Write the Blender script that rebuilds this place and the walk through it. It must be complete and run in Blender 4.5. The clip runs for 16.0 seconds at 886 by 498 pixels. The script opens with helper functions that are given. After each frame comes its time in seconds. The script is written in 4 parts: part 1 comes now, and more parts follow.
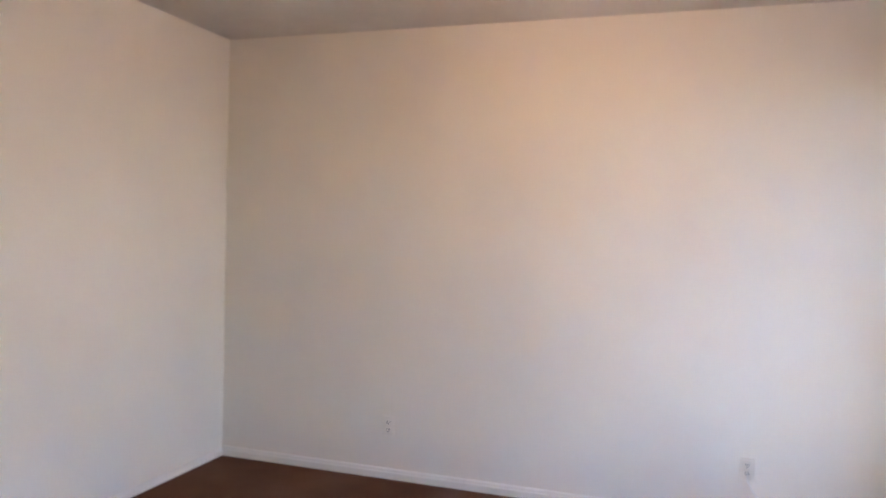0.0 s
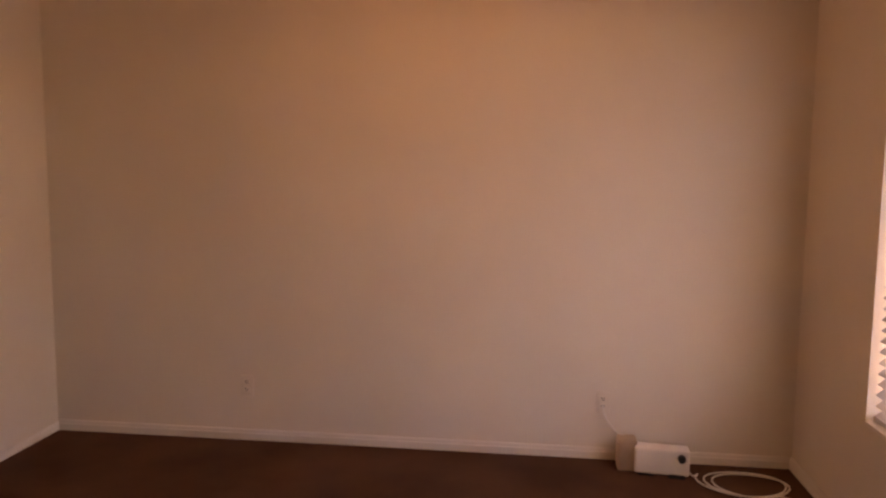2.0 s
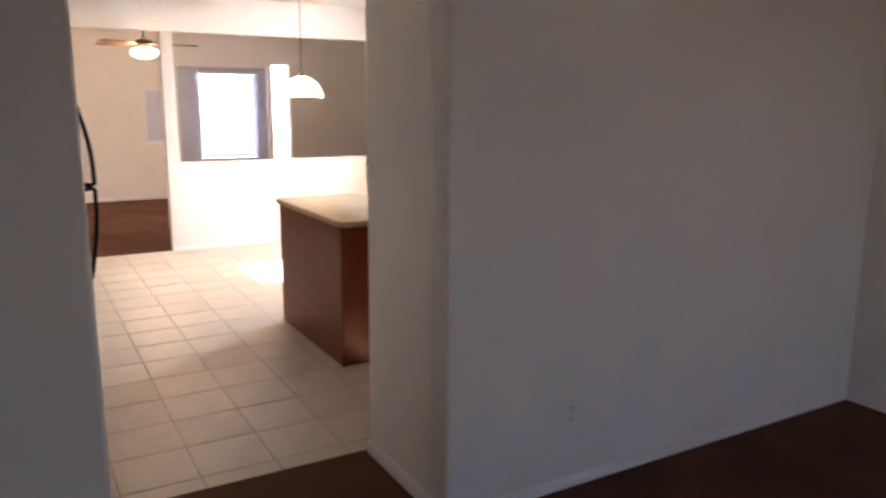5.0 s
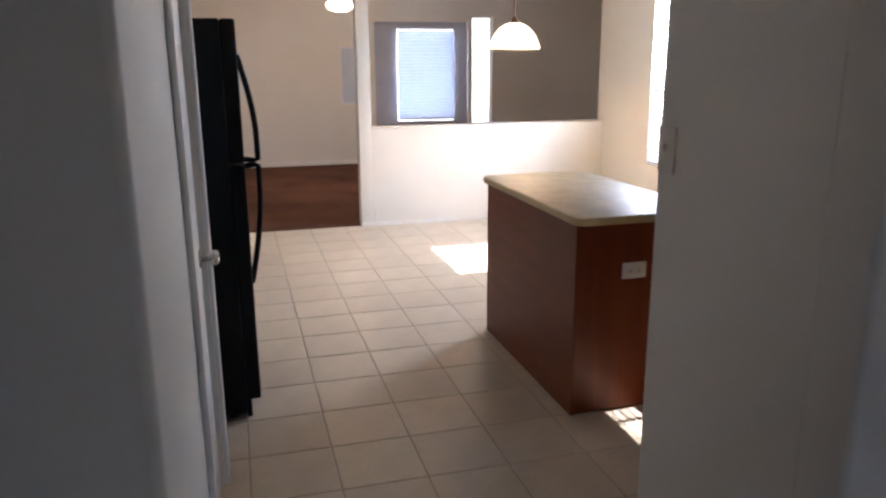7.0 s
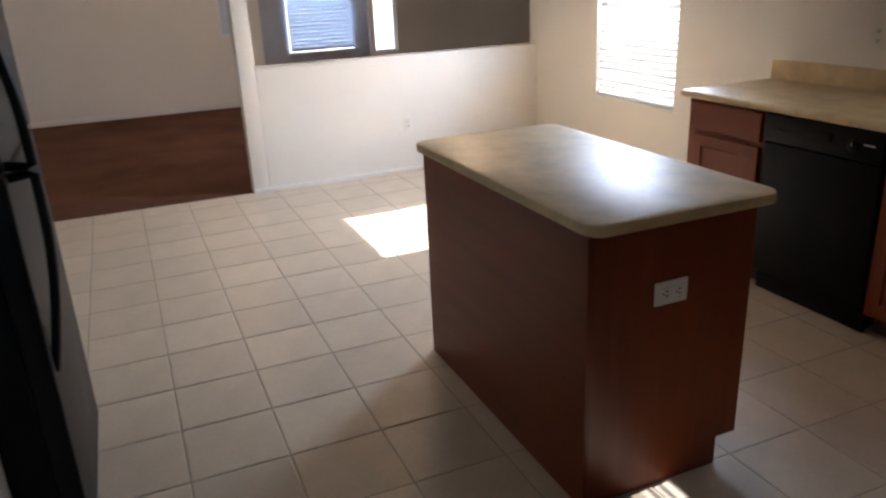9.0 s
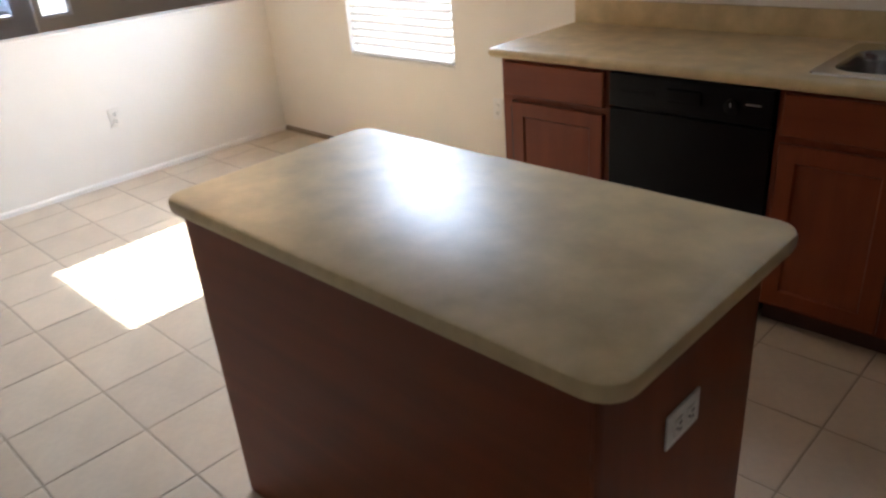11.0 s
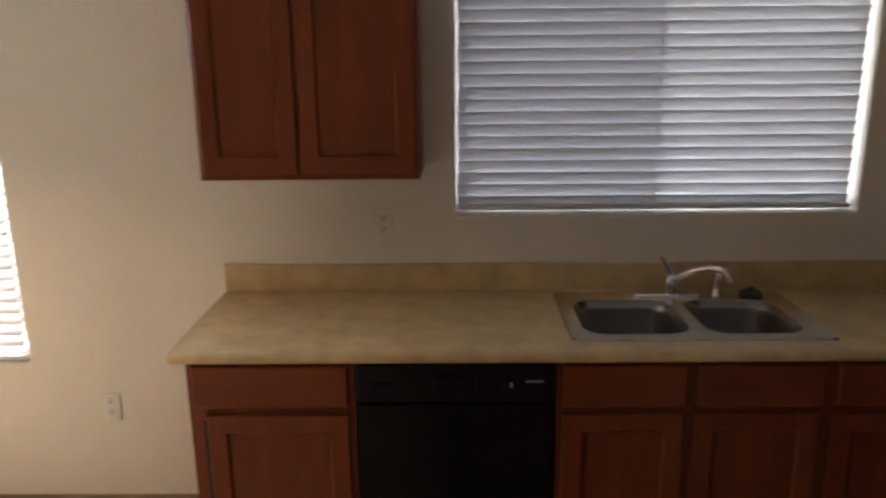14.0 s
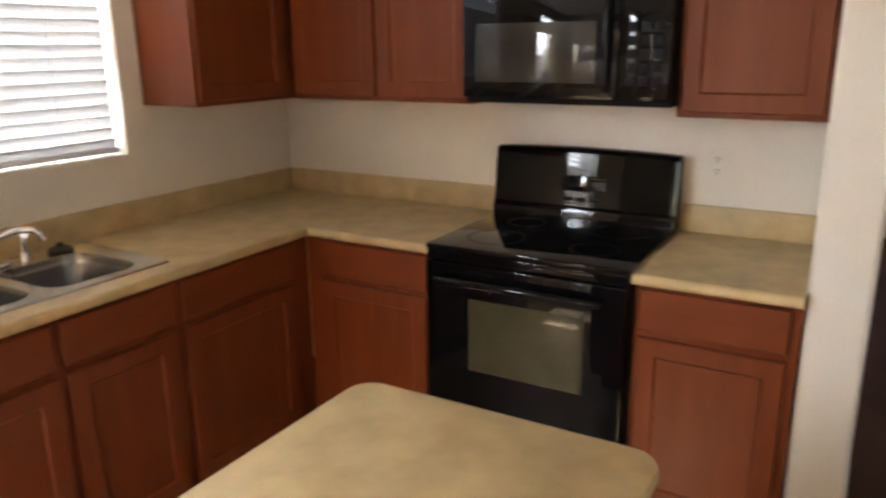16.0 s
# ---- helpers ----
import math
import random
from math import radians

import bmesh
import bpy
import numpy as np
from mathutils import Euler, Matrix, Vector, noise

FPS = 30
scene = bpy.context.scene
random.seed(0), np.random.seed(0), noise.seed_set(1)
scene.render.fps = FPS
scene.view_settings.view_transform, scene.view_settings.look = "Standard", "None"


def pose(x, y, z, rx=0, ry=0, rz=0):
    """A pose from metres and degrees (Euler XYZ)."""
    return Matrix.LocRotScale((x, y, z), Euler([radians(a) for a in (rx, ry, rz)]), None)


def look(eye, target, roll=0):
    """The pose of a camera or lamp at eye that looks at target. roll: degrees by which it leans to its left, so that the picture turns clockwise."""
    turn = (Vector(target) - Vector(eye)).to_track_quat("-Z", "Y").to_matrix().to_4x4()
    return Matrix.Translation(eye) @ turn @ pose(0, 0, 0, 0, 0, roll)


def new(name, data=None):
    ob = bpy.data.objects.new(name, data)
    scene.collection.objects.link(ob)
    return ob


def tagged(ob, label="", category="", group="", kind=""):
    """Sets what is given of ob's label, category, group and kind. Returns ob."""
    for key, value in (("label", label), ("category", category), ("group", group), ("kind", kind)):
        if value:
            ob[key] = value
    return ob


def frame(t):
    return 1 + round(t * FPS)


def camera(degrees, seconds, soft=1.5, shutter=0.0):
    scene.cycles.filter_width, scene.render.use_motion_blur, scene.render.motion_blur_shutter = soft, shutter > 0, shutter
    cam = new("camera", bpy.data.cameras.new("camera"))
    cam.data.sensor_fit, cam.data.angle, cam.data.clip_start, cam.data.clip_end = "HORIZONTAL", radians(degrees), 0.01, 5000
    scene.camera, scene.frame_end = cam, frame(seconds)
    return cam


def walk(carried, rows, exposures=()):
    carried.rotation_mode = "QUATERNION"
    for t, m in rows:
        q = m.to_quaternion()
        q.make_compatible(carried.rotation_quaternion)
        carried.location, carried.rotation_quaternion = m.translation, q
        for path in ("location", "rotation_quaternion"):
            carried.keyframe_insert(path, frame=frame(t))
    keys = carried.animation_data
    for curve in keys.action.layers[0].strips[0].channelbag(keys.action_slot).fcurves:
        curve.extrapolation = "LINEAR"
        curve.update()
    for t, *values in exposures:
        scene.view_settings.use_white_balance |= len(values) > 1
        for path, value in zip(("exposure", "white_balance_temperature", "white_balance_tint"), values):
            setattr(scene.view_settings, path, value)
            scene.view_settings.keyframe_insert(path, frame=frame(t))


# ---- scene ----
cam = camera(61.5, 16.0, soft=2.4, shutter=0.35)
PATH = [
    (0, (2.956, -4.083, 1.498), (2.321, -2.187, 1.443), 1.6),
    (0.5, (2.925, -4.052, 1.505), (2.398, -2.125, 1.432), 2.2),
    (1, (2.900, -4.028, 1.518), (2.498, -2.073, 1.397), 1.0),
    (1.5, (2.863, -3.969, 1.528), (2.584, -1.995, 1.363), 0.7),
    (2, (2.851, -3.958, 1.535), (2.620, -1.983, 1.326), 0.6),
    (2.5, (2.847, -3.991, 1.540), (2.517, -2.035, 1.289), 0.1),
    (3, (2.923, -4.156, 1.551), (2.281, -2.284, 1.262), 0.5),
    (3.5, (2.940, -4.233, 1.566), (1.969, -2.526, 1.191), 1.1),
    (4, (2.818, -4.122, 1.594), (1.560, -2.616, 1.195), -0.1),
    (4.5, (2.616, -4.022, 1.637), (1.120, -2.760, 1.224), 0.4),
    (5, (2.394, -3.922, 1.625), (0.696, -2.942, 1.231), 0.4),
    (5.2, (2.290, -3.890, 1.635), (0.548, -2.998, 1.228), 0.3),
    (7.5, (0.751, -3.558, 1.538), (-1.119, -3.068, 1.025), -0.8),
    (8, (0.421, -3.483, 1.545), (-1.421, -2.955, 0.972), -2.1),
    (8.5, (0.134, -3.397, 1.530), (-1.664, -2.791, 0.899), -2.3),
    (11, (-1.227, -2.987, 1.523), (-2.520, -1.735, 0.651), -4.9),
    (11.5, (-1.436, -2.843, 1.526), (-2.619, -1.453, 0.709), -4.2),
    (12, (-1.635, -2.682, 1.575), (-2.708, -1.156, 0.854), -4.1),
    (12.5, (-1.818, -2.618, 1.619), (-2.740, -0.946, 1.026), -3.2),
    (13, (-1.974, -2.623, 1.746), (-2.690, -0.838, 1.196), -2.5),
    (13.5, (-2.217, -2.670, 1.763), (-2.650, -0.783, 1.261), -1.7),
    (14, (-2.418, -2.715, 1.766), (-2.447, -0.778, 1.270), -0.6),
    (14.5, (-2.650, -2.660, 1.724), (-2.110, -0.800, 1.218), 0.5),
    (15, (-2.780, -2.613, 1.664), (-1.734, -0.987, 1.154), 0.8),
    (15.5, (-2.788, -2.608, 1.652), (-1.411, -1.261, 1.114), -0.3),
    (16, (-2.831, -2.549, 1.606), (-1.169, -1.572, 1.075), -0.7),
]
EXPOSURES = [
    (0, 5.42, 7000, 18), (0.5, 5.5, 7000, 17), (1, 5.15, 7900, 23), (1.3, 4.75, 10700, 34), (1.6, 4.5, 15000, 46), (2.0, 4.15, 18000, 56),
    (2.5, 4.3, 15200, 50), (2.75, 4.5, 8900, 28), (3, 4.55, 7500, 20), (3.5, 4.75, 7300, 22), (4, 4.6, 7300, 24), (4.4, 4.2, 7100, 24),
    (5.2, 3.42, 6600, 21),
    (7.5, 2.78, 5900, 15), (8.5, 2.4, 5880, 13), (11, 2.55, 5850, 10), (11.5, 2.52, 5850, 9), (12, 2.12, 5800, 8), (12.5, 1.92, 5850, 9),
    (13.5, 2.05, 6400, 12), (14, 2.3, 6600, 13), (14.5, 2.7, 7000, 13), (15, 3.25, 7050, 13), (16, 3.85, 7050, 13),
]
walk(cam, [(t, look(eye, target, roll)) for t, eye, target, roll in PATH], EXPOSURES)

# ---- world, sun, exposure ----
world = bpy.data.worlds.new("sky")
scene.world = world
world.use_nodes = True
wn = world.node_tree.nodes
sky = wn.new("ShaderNodeTexSky")
sky.sky_type = "NISHITA"
sky.sun_disc = False
sky.sun_elevation = radians(47)
sky.sun_rotation = radians(2.5)
world.node_tree.links.new(sky.outputs["Color"], wn["Background"].inputs["Color"])
wn["Background"].inputs["Strength"].default_value = 0.15

sun = new("sun", bpy.data.lights.new("sun", "SUN"))
sun.data.energy, sun.data.angle, sun.data.color = 5.0, radians(0.4), (1.0, 0.95, 0.86)
sun.matrix_world = look((0, 10, 10.7), (0.43, 0, 0))


def lamp(name, kind, m, energy, color, size=0.1, size_y=0.0):
    ob = new(name, bpy.data.lights.new(name, kind))
    ob.matrix_world = m
    ob.data.energy, ob.data.color = energy, color
    if kind == "AREA":
        ob.data.size = size
        if size_y:
            ob.data.shape, ob.data.size_y = "RECTANGLE", size_y
    else:
        ob.data.shadow_soft_size = size
    return ob


WARM = (1.0, 0.62, 0.33)
SKYC = (0.72, 0.84, 1.0)
lamp("sky_room_window", "AREA", look((4.315, -1.675, 1.45), (0, -1.675, 1.0)), 0.34, (0.28, 0.53, 1.0), 1.65, 1.7)
lamp("sky_sink_window", "AREA", look((-1.665, 0.078, 1.80), (-1.665, -3, 1.80)), 1.2, SKYC, 1.38, 1.1)
lamp("sky_tall_window", "AREA", look((-4.5375, 0.145, 1.86), (-4.5375, -3, 1.6)), 21, SKYC, 0.82, 1.02)
lamp("sky_patio_door", "AREA", look((-10.485, -0.70, 1.32), (-5, -0.70, 1.32)), 13, SKYC, 0.86, 1.38)

# ---- materials ----


def material(name, color, rough=0.5, metal=0.0, vary=0.12, scale=6.0, fine=60.0, bump=0.1, dist=0.002,
             tint=None, spec=0.5, island=0.0, stretch=(1, 1, 1), coat=0.0, spread=0.17):
    """Base colour with coarse patches and fine grain, roughness variation and fine relief, in object space."""
    m = bpy.data.materials.new(name)
    m.use_nodes = True
    nt = m.node_tree
    n, l = nt.nodes, nt.links
    b = n["Principled BSDF"]
    co = n.new("ShaderNodeTexCoord")
    mp = n.new("ShaderNodeMapping")
    mp.inputs["Scale"].default_value = stretch
    l.new(co.outputs["Object"], mp.inputs["Vector"])
    n1 = n.new("ShaderNodeTexNoise")
    n1.inputs["Scale"].default_value, n1.inputs["Detail"].default_value = scale, 4
    n2 = n.new("ShaderNodeTexNoise")
    n2.inputs["Scale"].default_value, n2.inputs["Detail"].default_value = fine, 3
    l.new(mp.outputs[0], n1.inputs["Vector"])
    l.new(mp.outputs[0], n2.inputs["Vector"])
    lo = tuple(c * (1 - vary) for c in color) if tint is None else tint
    hi = tuple(min(1, c * (1 + vary)) for c in color)
    r1 = n.new("ShaderNodeValToRGB")
    r1.color_ramp.elements[0].position, r1.color_ramp.elements[1].position = 0.5 - spread, 0.5 + spread
    r1.color_ramp.elements[0].color, r1.color_ramp.elements[1].color = (*lo, 1), (*hi, 1)
    l.new(n1.outputs["Fac"], r1.inputs["Fac"])
    mx = n.new("ShaderNodeMix")
    mx.data_type, mx.blend_type = "RGBA", "MULTIPLY"
    mx.inputs[0].default_value = 1.0
    r2 = n.new("ShaderNodeValToRGB")
    r2.color_ramp.elements[0].position, r2.color_ramp.elements[1].position = 0.3, 0.7
    g = 1 - vary * 0.8
    r2.color_ramp.elements[0].color, r2.color_ramp.elements[1].color = (g, g, g, 1), (1, 1, 1, 1)
    l.new(n2.outputs["Fac"], r2.inputs["Fac"])
    l.new(r1.outputs[0], mx.inputs[6])
    l.new(r2.outputs[0], mx.inputs[7])
    last = mx.outputs[2]
    if island:
        oi = n.new("ShaderNodeObjectInfo")
        hs = n.new("ShaderNodeMapRange")
        hs.inputs["To Min"].default_value, hs.inputs["To Max"].default_value = 1 - island, 1 + island
        l.new(oi.outputs["Random"], hs.inputs["Value"])
        hv = n.new("ShaderNodeHueSaturation")
        l.new(hs.outputs[0], hv.inputs["Value"])
        l.new(last, hv.inputs["Color"])
        last = hv.outputs[0]
    l.new(last, b.inputs["Base Color"])
    rr = n.new("ShaderNodeMapRange")
    rr.inputs["To Min"].default_value, rr.inputs["To Max"].default_value = max(0.02, rough - min(0.06, 0.4 * rough)), min(1, rough + min(0.06, 0.4 * rough))
    l.new(n1.outputs["Fac"], rr.inputs["Value"])
    l.new(rr.outputs[0], b.inputs["Roughness"])
    b.inputs["Metallic"].default_value = metal
    b.inputs["Specular IOR Level"].default_value = spec
    b.inputs["Coat Weight"].default_value = coat
    if bump:
        bp = n.new("ShaderNodeBump")
        bp.inputs["Strength"].default_value, bp.inputs["Distance"].default_value = bump, dist
        l.new(n2.outputs["Fac"], bp.inputs["Height"])
        l.new(bp.outputs[0], b.inputs["Normal"])
    return m


def glass(name, tint=(1, 1, 1), mixed=0.93):
    m = bpy.data.materials.new(name)
    m.use_nodes = True
    n, l = m.node_tree.nodes, m.node_tree.links
    n.remove(n["Principled BSDF"])
    tr, gl, mx = n.new("ShaderNodeBsdfTransparent"), n.new("ShaderNodeBsdfGlossy"), n.new("ShaderNodeMixShader")
    tr.inputs["Color"].default_value = (*tint, 1)
    gl.inputs["Roughness"].default_value = 0.01
    mx.inputs[0].default_value = 1 - mixed
    l.new(tr.outputs[0], mx.inputs[1])
    l.new(gl.outputs[0], mx.inputs[2])
    l.new(mx.outputs[0], n["Material Output"].inputs["Surface"])
    return m


def translucent(name, color, through_part=0.35, rough=0.4):
    m = bpy.data.materials.new(name)
    m.use_nodes = True
    n, l = m.node_tree.nodes, m.node_tree.links
    b = n["Principled BSDF"]
    b.inputs["Base Color"].default_value = (*color, 1)
    b.inputs["Roughness"].default_value = rough
    no = n.new("ShaderNodeTexNoise")
    no.inputs["Scale"].default_value = 40
    bp = n.new("ShaderNodeBump")
    bp.inputs["Strength"].default_value, bp.inputs["Distance"].default_value = 0.05, 0.001
    l.new(no.outputs["Fac"], bp.inputs["Height"])
    l.new(bp.outputs[0], b.inputs["Normal"])
    t, mx = n.new("ShaderNodeBsdfTranslucent"), n.new("ShaderNodeMixShader")
    t.inputs["Color"].default_value = (*color, 1)
    mx.inputs[0].default_value = through_part
    l.new(b.outputs[0], mx.inputs[1])
    l.new(t.outputs[0], mx.inputs[2])
    l.new(mx.outputs[0], n["Material Output"].inputs["Surface"])
    return m


def glowing(name, color, strength):
    m = bpy.data.materials.new(name)
    m.use_nodes = True
    b = m.node_tree.nodes["Principled BSDF"]
    b.inputs["Base Color"].default_value = (0.8, 0.8, 0.78, 1)
    b.inputs["Emission Color"].default_value = (*color, 1)
    b.inputs["Emission Strength"].default_value = strength
    return m


def wood(name, color, dark, rough=0.32, along="z"):
    """Stained cabinet wood: long grain streaks over soft colour drift."""
    m = bpy.data.materials.new(name)
    m.use_nodes = True
    n, l = m.node_tree.nodes, m.node_tree.links
    b = n["Principled BSDF"]
    co = n.new("ShaderNodeTexCoord")
    mp = n.new("ShaderNodeMapping")
    s = {"z": (9, 9, 0.7), "x": (0.7, 9, 9)}[along]
    mp.inputs["Scale"].default_value = s
    l.new(co.outputs["Object"], mp.inputs["Vector"])
    no = n.new("ShaderNodeTexNoise")
    no.inputs["Scale"].default_value, no.inputs["Detail"].default_value, no.inputs["Distortion"].default_value = 2.2, 6, 0.6
    l.new(mp.outputs[0], no.inputs["Vector"])
    big = n.new("ShaderNodeTexNoise")
    big.inputs["Scale"].default_value = 2.5
    l.new(co.outputs["Object"], big.inputs["Vector"])
    add = n.new("ShaderNodeMath")
    add.operation = "MULTIPLY_ADD"
    add.inputs[1].default_value = 0.45
    l.new(big.outputs["Fac"], add.inputs[0])
    l.new(no.outputs["Fac"], add.inputs[2])
    r = n.new("ShaderNodeValToRGB")
    r.color_ramp.elements[0].position, r.color_ramp.elements[1].position = 0.45, 0.95
    r.color_ramp.elements[0].color, r.color_ramp.elements[1].color = (*dark, 1), (*color, 1)
    l.new(add.outputs[0], r.inputs["Fac"])
    l.new(r.outputs[0], b.inputs["Base Color"])
    rr = n.new("ShaderNodeMapRange")
    rr.inputs["To Min"].default_value, rr.inputs["To Max"].default_value = rough - 0.06, rough + 0.1
    l.new(big.outputs["Fac"], rr.inputs["Value"])
    l.new(rr.outputs[0], b.inputs["Roughness"])
    b.inputs["Specular IOR Level"].default_value = 0.3
    bp = n.new("ShaderNodeBump")
    bp.inputs["Strength"].default_value, bp.inputs["Distance"].default_value = 0.08, 0.001
    l.new(no.outputs["Fac"], bp.inputs["Height"])
    l.new(bp.outputs[0], b.inputs["Normal"])
    return m


PAINT = material("wall_paint", (0.80, 0.755, 0.67), 0.62, vary=0.03, scale=1.3, fine=110, bump=0.25, dist=0.0015)
CEIL = material("ceiling_paint", (0.72, 0.69, 0.64), 0.85, vary=0.05, scale=2, fine=45, bump=0.6, dist=0.004)
TRIM = material("trim_paint", (0.80, 0.77, 0.71), 0.38, vary=0.03, scale=4, fine=50, bump=0.04)
DOORP = material("door_paint", (0.80, 0.79, 0.76), 0.36, vary=0.03, scale=4, fine=70, bump=0.05)
CARPET = material("brown_carpet", (0.135, 0.062, 0.036), 0.95, vary=0.28, scale=1.6, fine=330, bump=1.0, dist=0.006,
                  spec=0.1)
GROUT = material("grout", (0.34, 0.285, 0.215), 0.9, vary=0.2, scale=9, fine=120, bump=0.3)
# Dark taupe stands for the shadow line where wall meets floor.
SHADOW_STRIP = material("shadow_taupe_strip", (0.27, 0.215, 0.155), 0.6, vary=0.12, scale=7, fine=60, bump=0.1)
TILE = material("floor_tile", (0.54, 0.455, 0.345), 0.42, vary=0.07, scale=5, fine=38, bump=0.06, island=0.06)
LAMI = material("laminate_top", (0.61, 0.465, 0.245), 0.43, vary=0.09, scale=10, fine=24, bump=0.015,
                tint=(0.48, 0.365, 0.19), spread=0.2)
CHERRY = wood("cherry_cabinet", (0.20, 0.046, 0.0125), (0.15, 0.033, 0.009), 0.40)
CHERRYX = wood("cherry_cabinet_across", (0.20, 0.046, 0.0125), (0.15, 0.033, 0.009), 0.40, along="x")
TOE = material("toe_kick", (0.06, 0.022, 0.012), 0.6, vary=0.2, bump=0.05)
BLACK = material("black_enamel", (0.004, 0.004, 0.005), 0.03, vary=0.2, scale=3, fine=220, bump=0.0, spec=0.2)
BLACKM = material("black_textured_plastic", (0.006, 0.006, 0.007), 0.42, vary=0.2, scale=5, fine=420, bump=0.2, dist=0.0006, spec=0.12)
BLACKG = material("black_glass", (0.006, 0.006, 0.007), 0.03, vary=0.1, bump=0.0, spec=0.28)
# Base grey stands for the mesh and for the lit room's reflection.
MWGLASS = material("microwave_window_mesh", (0.03, 0.029, 0.028), 0.03, vary=0.1, bump=0.0, spec=0.45)
# Olive base colour carries the yellow-green reflection seen in the oven door.
OVENG = material("oven_window_glass", (0.055, 0.05, 0.028), 0.05, vary=0.15, bump=0.0)
STEEL = material("stainless_steel", (0.74, 0.74, 0.74), 0.20, metal=1.0, vary=0.06, scale=9, fine=260, bump=0.04,
                 dist=0.0004)
# Darker copy of the brushed steel; the bowls' dark reflections are in its colour.
BOWLS = material("shaded_brushed_bowl_steel", (0.34, 0.34, 0.345), 0.24, metal=1.0, vary=0.08, scale=8, fine=240, bump=0.04, dist=0.0004)
CHROME = material("chrome", (0.82, 0.82, 0.83), 0.08, metal=1.0, vary=0.03, bump=0.0)
NICKEL = material("satin_nickel", (0.50, 0.48, 0.44), 0.28, metal=1.0, vary=0.05, bump=0.0)
IVORY = material("ivory_plastic", (0.79, 0.745, 0.66), 0.4, vary=0.03, bump=0.02)
WHITEP = material("white_plastic", (0.78, 0.77, 0.73), 0.35, vary=0.03, bump=0.02)
ALMOND = material("tan_plastic", (0.55, 0.40, 0.28), 0.45, vary=0.05, bump=0.02)
DARK = material("dark_slot", (0.015, 0.014, 0.013), 0.6, vary=0.2, bump=0.0)
LABEL = material("grey_print", (0.45, 0.45, 0.45), 0.5, vary=0.02, bump=0.0)
VINYL = material("white_vinyl", (0.82, 0.82, 0.81), 0.35, vary=0.02, bump=0.02)
# White slats, tinted grey-blue for the way they look in shade.
SLAT = translucent("white_slat", (0.70, 0.72, 0.75), 0.13)
PALE = translucent("bluish_white_slat", (0.62, 0.67, 0.74), 0.025)
# Paler, more translucent slat copy; the tall window's sunlight is put into its colour.
BRIGHT = translucent("sunlit_white_slat", (0.84, 0.83, 0.81), 0.25)
PANE = glass("window_pane")
SCREEN = glass("insect_screen", (0.72, 0.72, 0.74), 0.97)
GREYP = material("grey_door_paint", (0.47, 0.48, 0.53), 0.5, vary=0.05, bump=0.05)
EARTH = material("dry_ground", (0.36, 0.30, 0.22), 0.95, vary=0.2, scale=0.7, fine=25, bump=0.5, dist=0.02)
SHADE = translucent("white_glass_shade", (0.86, 0.84, 0.80), 0.5, 0.25)
BULB = glowing("lit_bulb", (1.0, 0.80, 0.55), 14.0)
FANW = wood("fan_blade_wood", (0.22, 0.12, 0.06), (0.10, 0.05, 0.025), along="x")
BRASS = material("aged_bronze", (0.20, 0.13, 0.07), 0.35, metal=1.0, vary=0.08, bump=0.0)

# ---- mesh helpers ----


def box(bm, x0, x1, y0, y1, z0, z1, bevel=0.0, seg=2):
    x0, x1, y0, y1, z0, z1 = min(x0, x1), max(x0, x1), min(y0, y1), max(y0, y1), min(z0, z1), max(z0, z1)
    v = [bm.verts.new(p) for p in ((x0, y0, z0), (x1, y0, z0), (x1, y1, z0), (x0, y1, z0),
                                   (x0, y0, z1), (x1, y0, z1), (x1, y1, z1), (x0, y1, z1))]
    fs = [bm.faces.new([v[i] for i in q]) for q in
          ((3, 2, 1, 0), (4, 5, 6, 7), (0, 1, 5, 4), (1, 2, 6, 5), (2, 3, 7, 6), (3, 0, 4, 7))]
    if bevel:
        es = list({e for f in fs for e in f.edges})
        bmesh.ops.bevel(bm, geom=es, offset=bevel, segments=seg, affect="EDGES", profile=0.6)
    return fs


def boxed(*a, bevel=0.0, seg=2):
    bm = bmesh.new()
    box(bm, *a, bevel=bevel, seg=seg)
    return bm


def tube(bm, pts, r, n=10, cap=True):
    """A round bar along pts; r may be one radius or one a point."""
    pts = [Vector(p) for p in pts]
    rs = r if isinstance(r, (list, tuple)) else [r] * len(pts)
    rings, side = [], None
    for i, p in enumerate(pts):
        d = (pts[min(i + 1, len(pts) - 1)] - pts[max(i - 1, 0)]).normalized()
        if side is None:
            side = d.orthogonal().normalized()
        side = (side - d * side.dot(d)).normalized()
        up = d.cross(side)
        rings.append([bm.verts.new(p + rs[i] * (math.cos(a) * side + math.sin(a) * up))
                      for a in (2 * math.pi * k / n for k in range(n))])
    for a, b in zip(rings, rings[1:]):
        for k in range(n):
            bm.faces.new((a[k], a[(k + 1) % n], b[(k + 1) % n], b[k]))
    if cap:
        bm.faces.new(rings[0][::-1])
        bm.faces.new(rings[-1])
    return bm


def lathe(bm, profile, n=32, at=(0, 0, 0)):
    """Turns (radius, height) pairs about z."""
    rings = []
    for r, z in profile:
        rings.append([bm.verts.new((at[0] + r * math.cos(a), at[1] + r * math.sin(a), at[2] + z))
                      for a in (2 * math.pi * k / n for k in range(n))])
    for a, b in zip(rings, rings[1:]):
        for k in range(n):
            bm.faces.new((a[k], a[(k + 1) % n], b[(k + 1) % n], b[k]))
    return bm


